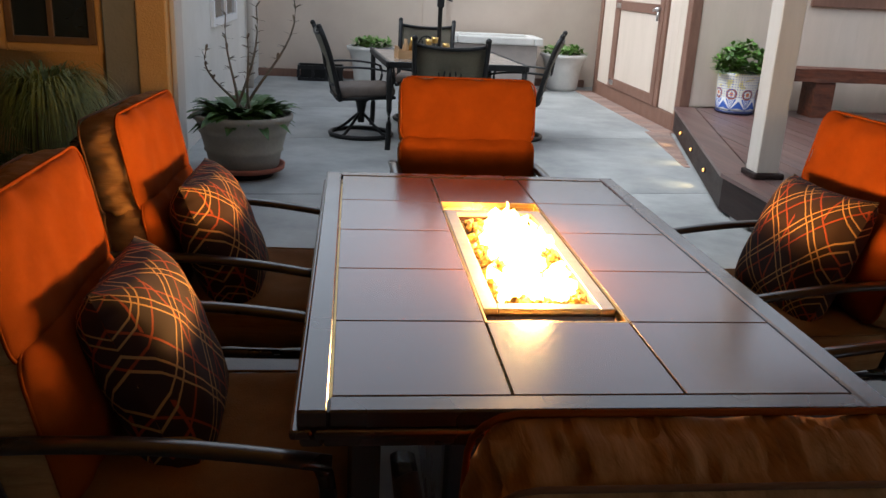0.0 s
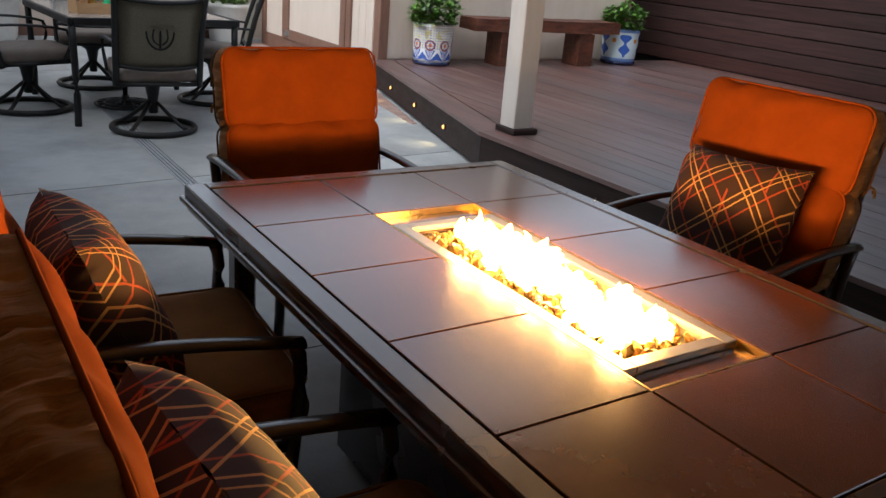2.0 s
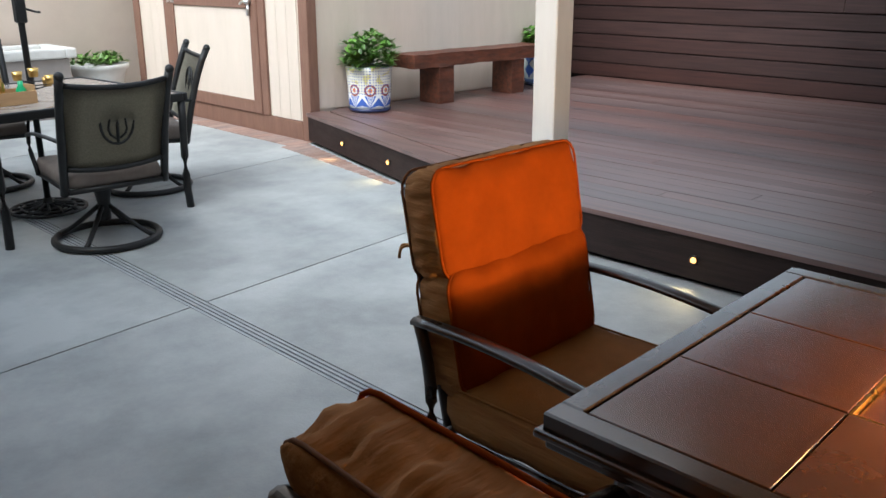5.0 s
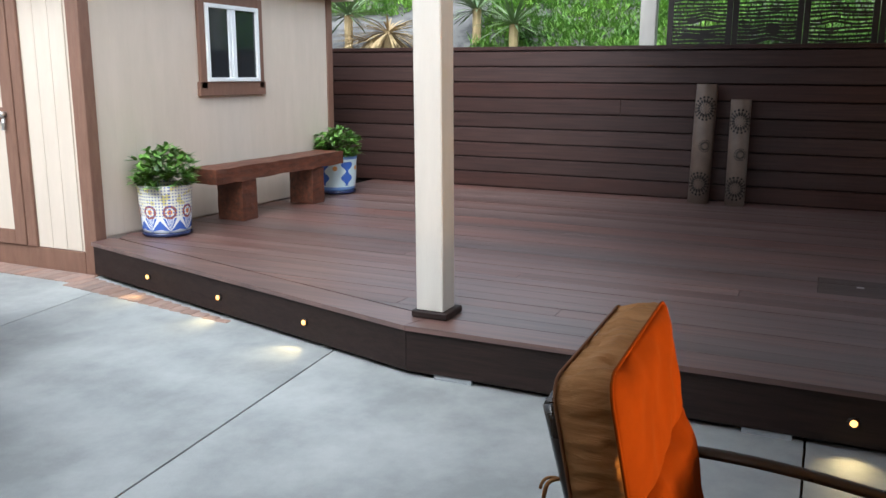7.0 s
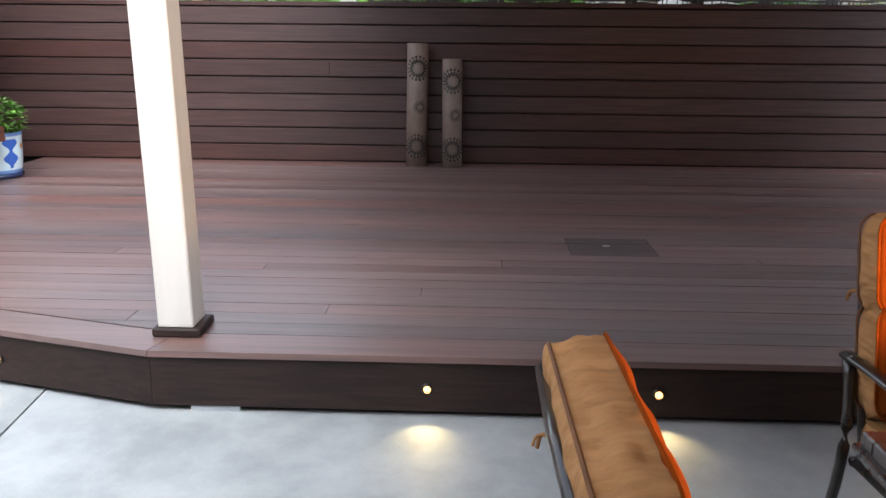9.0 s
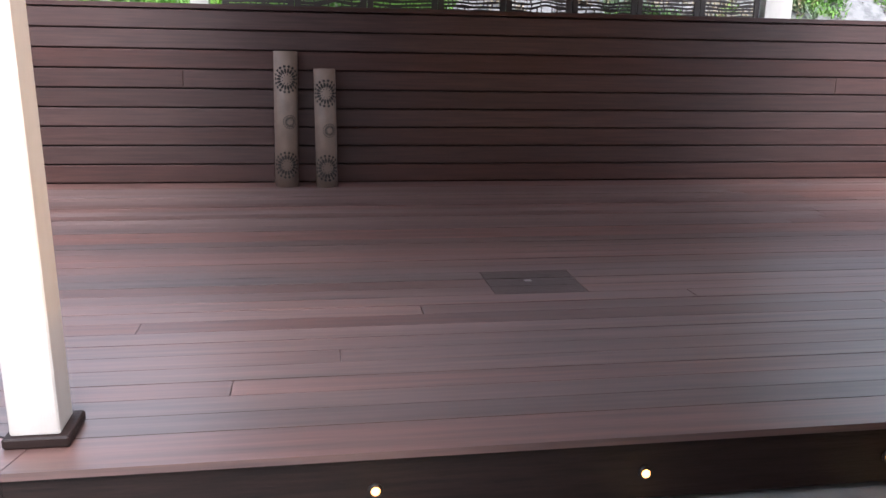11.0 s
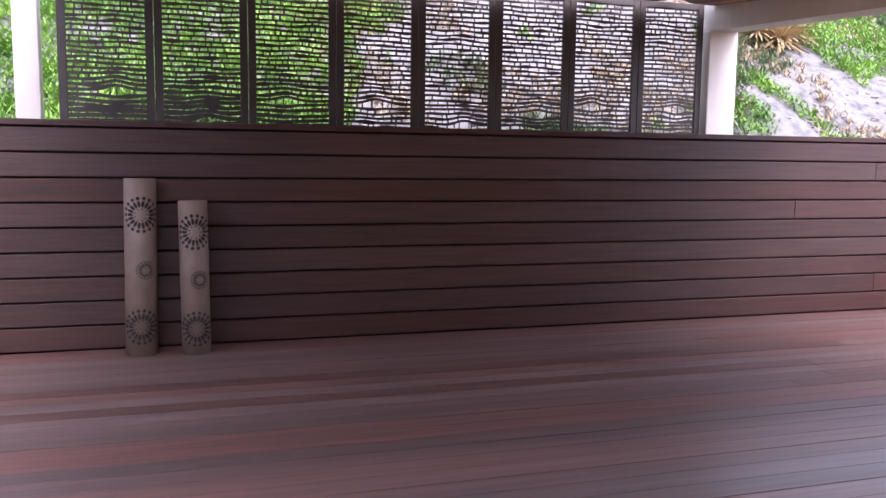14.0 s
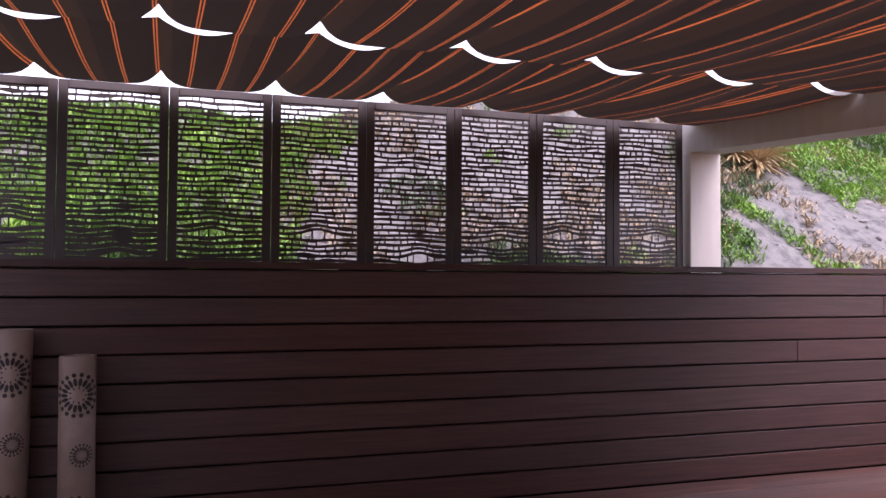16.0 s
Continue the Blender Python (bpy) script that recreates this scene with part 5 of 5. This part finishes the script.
bu = bush(50, 0.13, 0.16, 40, 0.07, 0.02)
bmesh.ops.translate(bu, vec=(0, 0, 0.26), verts=bu.verts)
part("foliage", bu, leaf_mat, glz)
clp = thing("clay_pot", "small terracotta pot with low green plant", "planter", pose(-0.92, 5.20, 0))
part("pot", lathe(bmesh.new(), [(0.08, 0.0), (0.115, 0.12), (0.125, 0.13), (0.125, 0.155), (0.105, 0.155)], 24), terracotta, clp, "", True)
bu = bush(51, 0.10, 0.10, 30, 0.05, 0.014)
bmesh.ops.translate(bu, vec=(0, 0, 0.14), verts=bu.verts)
part("foliage", bu, leaf_mat, clp)

# ---- hillside behind the wall ----
hill_soil = mat("pale_rocky_soil", (0.165, 0.158, 0.152), (0.045, 0.045, 0.046), rough=0.95, scale=5.5, detail=12, bump=1.0, bscale=9, mid=(0.30, 0.54))


def hill_z(x, y):
    d = max(0.0, x - 9.3)
    top = 3.5 + 1.2 * min(1, max(0, (2.2 - y) / 2.5))
    z = 1.35 + 0.62 * min(d, top) + 0.05 * max(0, d - top) + 0.25 * noise.noise((x * 0.5, y * 0.5, 0)) * min(1, d) + 0.09 * noise.noise((x * 1.7, y * 1.7, 3)) + 0.05 * noise.noise((x * 4.1, y * 4.1, 7))
    return z + 0.05 * max(0, -y) * min(1, d)


hb = bmesh.new()
gx, gy = 60, 110
gv = [[hb.verts.new((8.3 + 13.7 * (i / gx) ** 1.3, -12 + 32 * k / gy, hill_z(8.3 + 13.7 * (i / gx) ** 1.3, -12 + 32 * k / gy))) for k in range(gy + 1)] for i in range(gx + 1)]
for i in range(gx):
    for k in range(gy):
        hb.faces.new((gv[i][k], gv[i + 1][k], gv[i + 1][k + 1], gv[i][k + 1]))
hill = part("hillside", hb, hill_soil, None, smooth=True)
tagged(hill, "pale rocky hillside rising behind the wall", "hillside", kind="structure")
ice = mat("ice_plant", (0.21, 0.38, 0.05), (0.075, 0.18, 0.025), rough=0.5, scale=1.4)
dry = mat("dry_stubble", (0.40, 0.31, 0.19), (0.24, 0.18, 0.11), rough=0.8, scale=4)
ice2 = mat("grey_green_shrub", (0.13, 0.19, 0.085), (0.06, 0.10, 0.05), rough=0.6, scale=2)


def ground_cover(seed, count, inside, size, material, name, label):
    rg2 = random.Random(seed)
    verts, faces = [], []
    tries = 0
    while count and tries < 400000:
        tries += 1
        x, y = 8.6 + 9 * rg2.random() ** 1.5, rg2.uniform(-9, 13)
        if not inside(x, y):
            continue
        count -= 1
        z = hill_z(x, y) - 0.02
        hb_ = 0.05 + 0.10 * max(0, noise.noise((x * 1.3, y * 1.3, 9)) + 0.4)
        for m in range(8):
            a = rg2.uniform(0, 6.283)
            l = size * rg2.uniform(0.6, 1.3)
            c, s = math.cos(a), math.sin(a)
            b = len(verts)
            px, py, pz = x + rg2.uniform(-0.05, 0.05), y + rg2.uniform(-0.05, 0.05), z + hb_ * rg2.random()
            verts += [(px - s * 0.012, py + c * 0.012, pz), (px + s * 0.012, py - c * 0.012, pz), (px + c * l * 0.6, py + s * l * 0.6, pz + l * rg2.uniform(0.2, 0.75))]
            faces.append((b, b + 1, b + 2))
    me = bpy.data.meshes.new(name)
    me.from_pydata(verts, [], faces)
    me.materials.append(material)
    return tagged(new(name, me), label, "plants", kind="stuff")


def lush(x, y):
    return y > 3.2 - 0.25 * (x - 9) + 0.6 * noise.noise((x, y, 1)) and not (y > 8.3 and x < 11)


def patches(x, y):
    """Green runs down the rocky slope in two tongues, with scattered tufts between."""
    n = 0.5 * noise.noise((x * 1.4, y * 1.4, 5)) + 0.35 * noise.noise((x * 3.2, y * 3.2, 6))
    if y > 3.6:
        return False
    if y > -1.2:
        return x < 10.0 and n > -0.05 or n > 0.28
    tongue = abs(x - 11.15 - 2.13 * (y + 2.0)) < 0.38 + 0.6 * n and 9.7 < x < 11.4
    knoll = (x - 10.4) ** 2 + (y + 1.55) ** 2 < 0.09 + 0.2 * n
    upper = y < -3.7 + 0.5 * n and x > 10.9 + n
    return tongue or knoll or upper or n > 0.42


ground_cover(1, 27000, lush, 0.13, ice, "ground_cover", "lush bright green ice plant ground cover on the slope")
ground_cover(2, 17000, patches, 0.085, ice, "ground_cover", "patches of green ice plant on the rocky slope")
ground_cover(4, 5000, lambda x, y: y < 3.6 and noise.noise((x * 0.9, y * 0.9, 25)) > 0.05, 0.10, dry, "dry_stubble", "dry straw-coloured stubble on the rocky slope")
ground_cover(3, 3500, lambda x, y: y < 3 and noise.noise((x * 0.6, y * 0.6, 15)) > 0.22, 0.16, ice2, "shrub_cover", "grey-green low shrubs on the rocky slope")
rock_mat = mat("grey_rock", (0.30, 0.27, 0.26), (0.15, 0.135, 0.13), rough=0.95, scale=3, bump=0.6, bscale=12)
rg3 = random.Random(77)
rk = bmesh.new()
for k in range(1500):
    x, y = 9.2 + 6 * rg3.random(), rg3.uniform(-7, 4.5)
    g = bmesh.ops.create_icosphere(rk, subdivisions=1, radius=rg3.uniform(0.012, 0.04) if k % 25 else rg3.uniform(0.05, 0.11))["verts"]
    for v in g:
        v.co *= 1 + 0.5 * noise.noise(v.co * 6 + Vector((k, 0, 0)))
    bmesh.ops.transform(rk, matrix=Matrix.Translation((x, y, hill_z(x, y))) @ Euler((rg3.random() * 6, 0, rg3.random() * 6)).to_matrix().to_4x4() @ Matrix.Diagonal((1.5, 1, 0.6, 1)), verts=g)
tagged(part("rocks", rk, rock_mat), "scattered grey rocks on the slope", "rocks", kind="stuff")
straw = mat("dry_straw", (0.48, 0.36, 0.19), (0.34, 0.24, 0.12), rough=0.8, scale=4)
sword = mat("yucca_leaf", (0.20, 0.27, 0.12), (0.10, 0.16, 0.07), rough=0.5, scale=3)


def yucca(x, y, z, r, n, seed, material, label, name="yucca", spread=(-0.25, 1.0)):
    rg2 = random.Random(seed)
    th = thing(name, label, "plant", pose(x, y, z))
    bm = bmesh.new()
    for k in range(n):
        a, e = rg2.uniform(0, 6.283), rg2.uniform(*spread)
        leaf(bm, (0, 0, 0), (math.cos(a), math.sin(a), e), r * rg2.uniform(0.75, 1.1), 0.024, 0.18, 0.3, 4)
    part("leaves", bm, material, th)
    part("trunk", tube(bmesh.new(), [(0, 0, hill_z(x, y) - z - 0.1), (0, 0, 0.02)], 0.06, 8), straw, th)
    return th


yucca(9.75, 7.55, 2.12, 0.62, 90, 1, sword, "spiky green yucca rosette on the slope")
yucca(10.2, 8.25, 2.35, 0.60, 70, 2, sword, "spiky green yucca rosette on the slope")
yucca(9.9, 10.1, 2.30, 0.75, 80, 3, sword, "spiky green yucca rosette on the slope")
yucca(9.7, 9.35, 2.05, 0.70, 120, 4, straw, "dry straw-coloured skirt of dead leaves", "dead_yucca", (-0.9, 0.6))
yucca(9.95, 9.75, 1.95, 0.65, 90, 5, straw, "dry straw-coloured skirt of dead leaves", "dead_yucca", (-0.9, 0.4))
for k, (x, y) in enumerate(((11.75, -3.1), (12.0, -2.95), (11.95, -3.35), (12.3, -3.15))):
    yucca(x, y, hill_z(x, y) + 0.12, 0.55, 200, 20 + k, straw, "clump of dry straw-coloured grass on the slope", "dry_grass", (-0.4, 1.6))

# ---- brick edging along shed and deck ----
paver = mat("reddish_paver", (0.32, 0.21, 0.17), (0.24, 0.16, 0.13), rough=0.85, scale=10, bump=0.3, vary=0.15)
edging = thing("brick_edging", "row of worn reddish brick pavers along the shed", "edging", kind="structure")
for k in range(30):
    y = 8.62 + k * 0.105
    if y < 11.7:
        part("brick", boxed(3.56, 3.785, y, y + 0.098, -0.02, 0.010, bevel=0.004), paver, edging)
for k in range(16):
    u = k / 15
    y = 7.0 + 1.55 * u
    x = CX + (y - CY) / (EY - CY) * (EX - CX)
    w = 0.05 + 0.20 * u
    part("brick", boxed(x - w - 0.01, x - 0.012, y, y + 0.094, -0.02, 0.008, bevel=0.004), paver, edging)
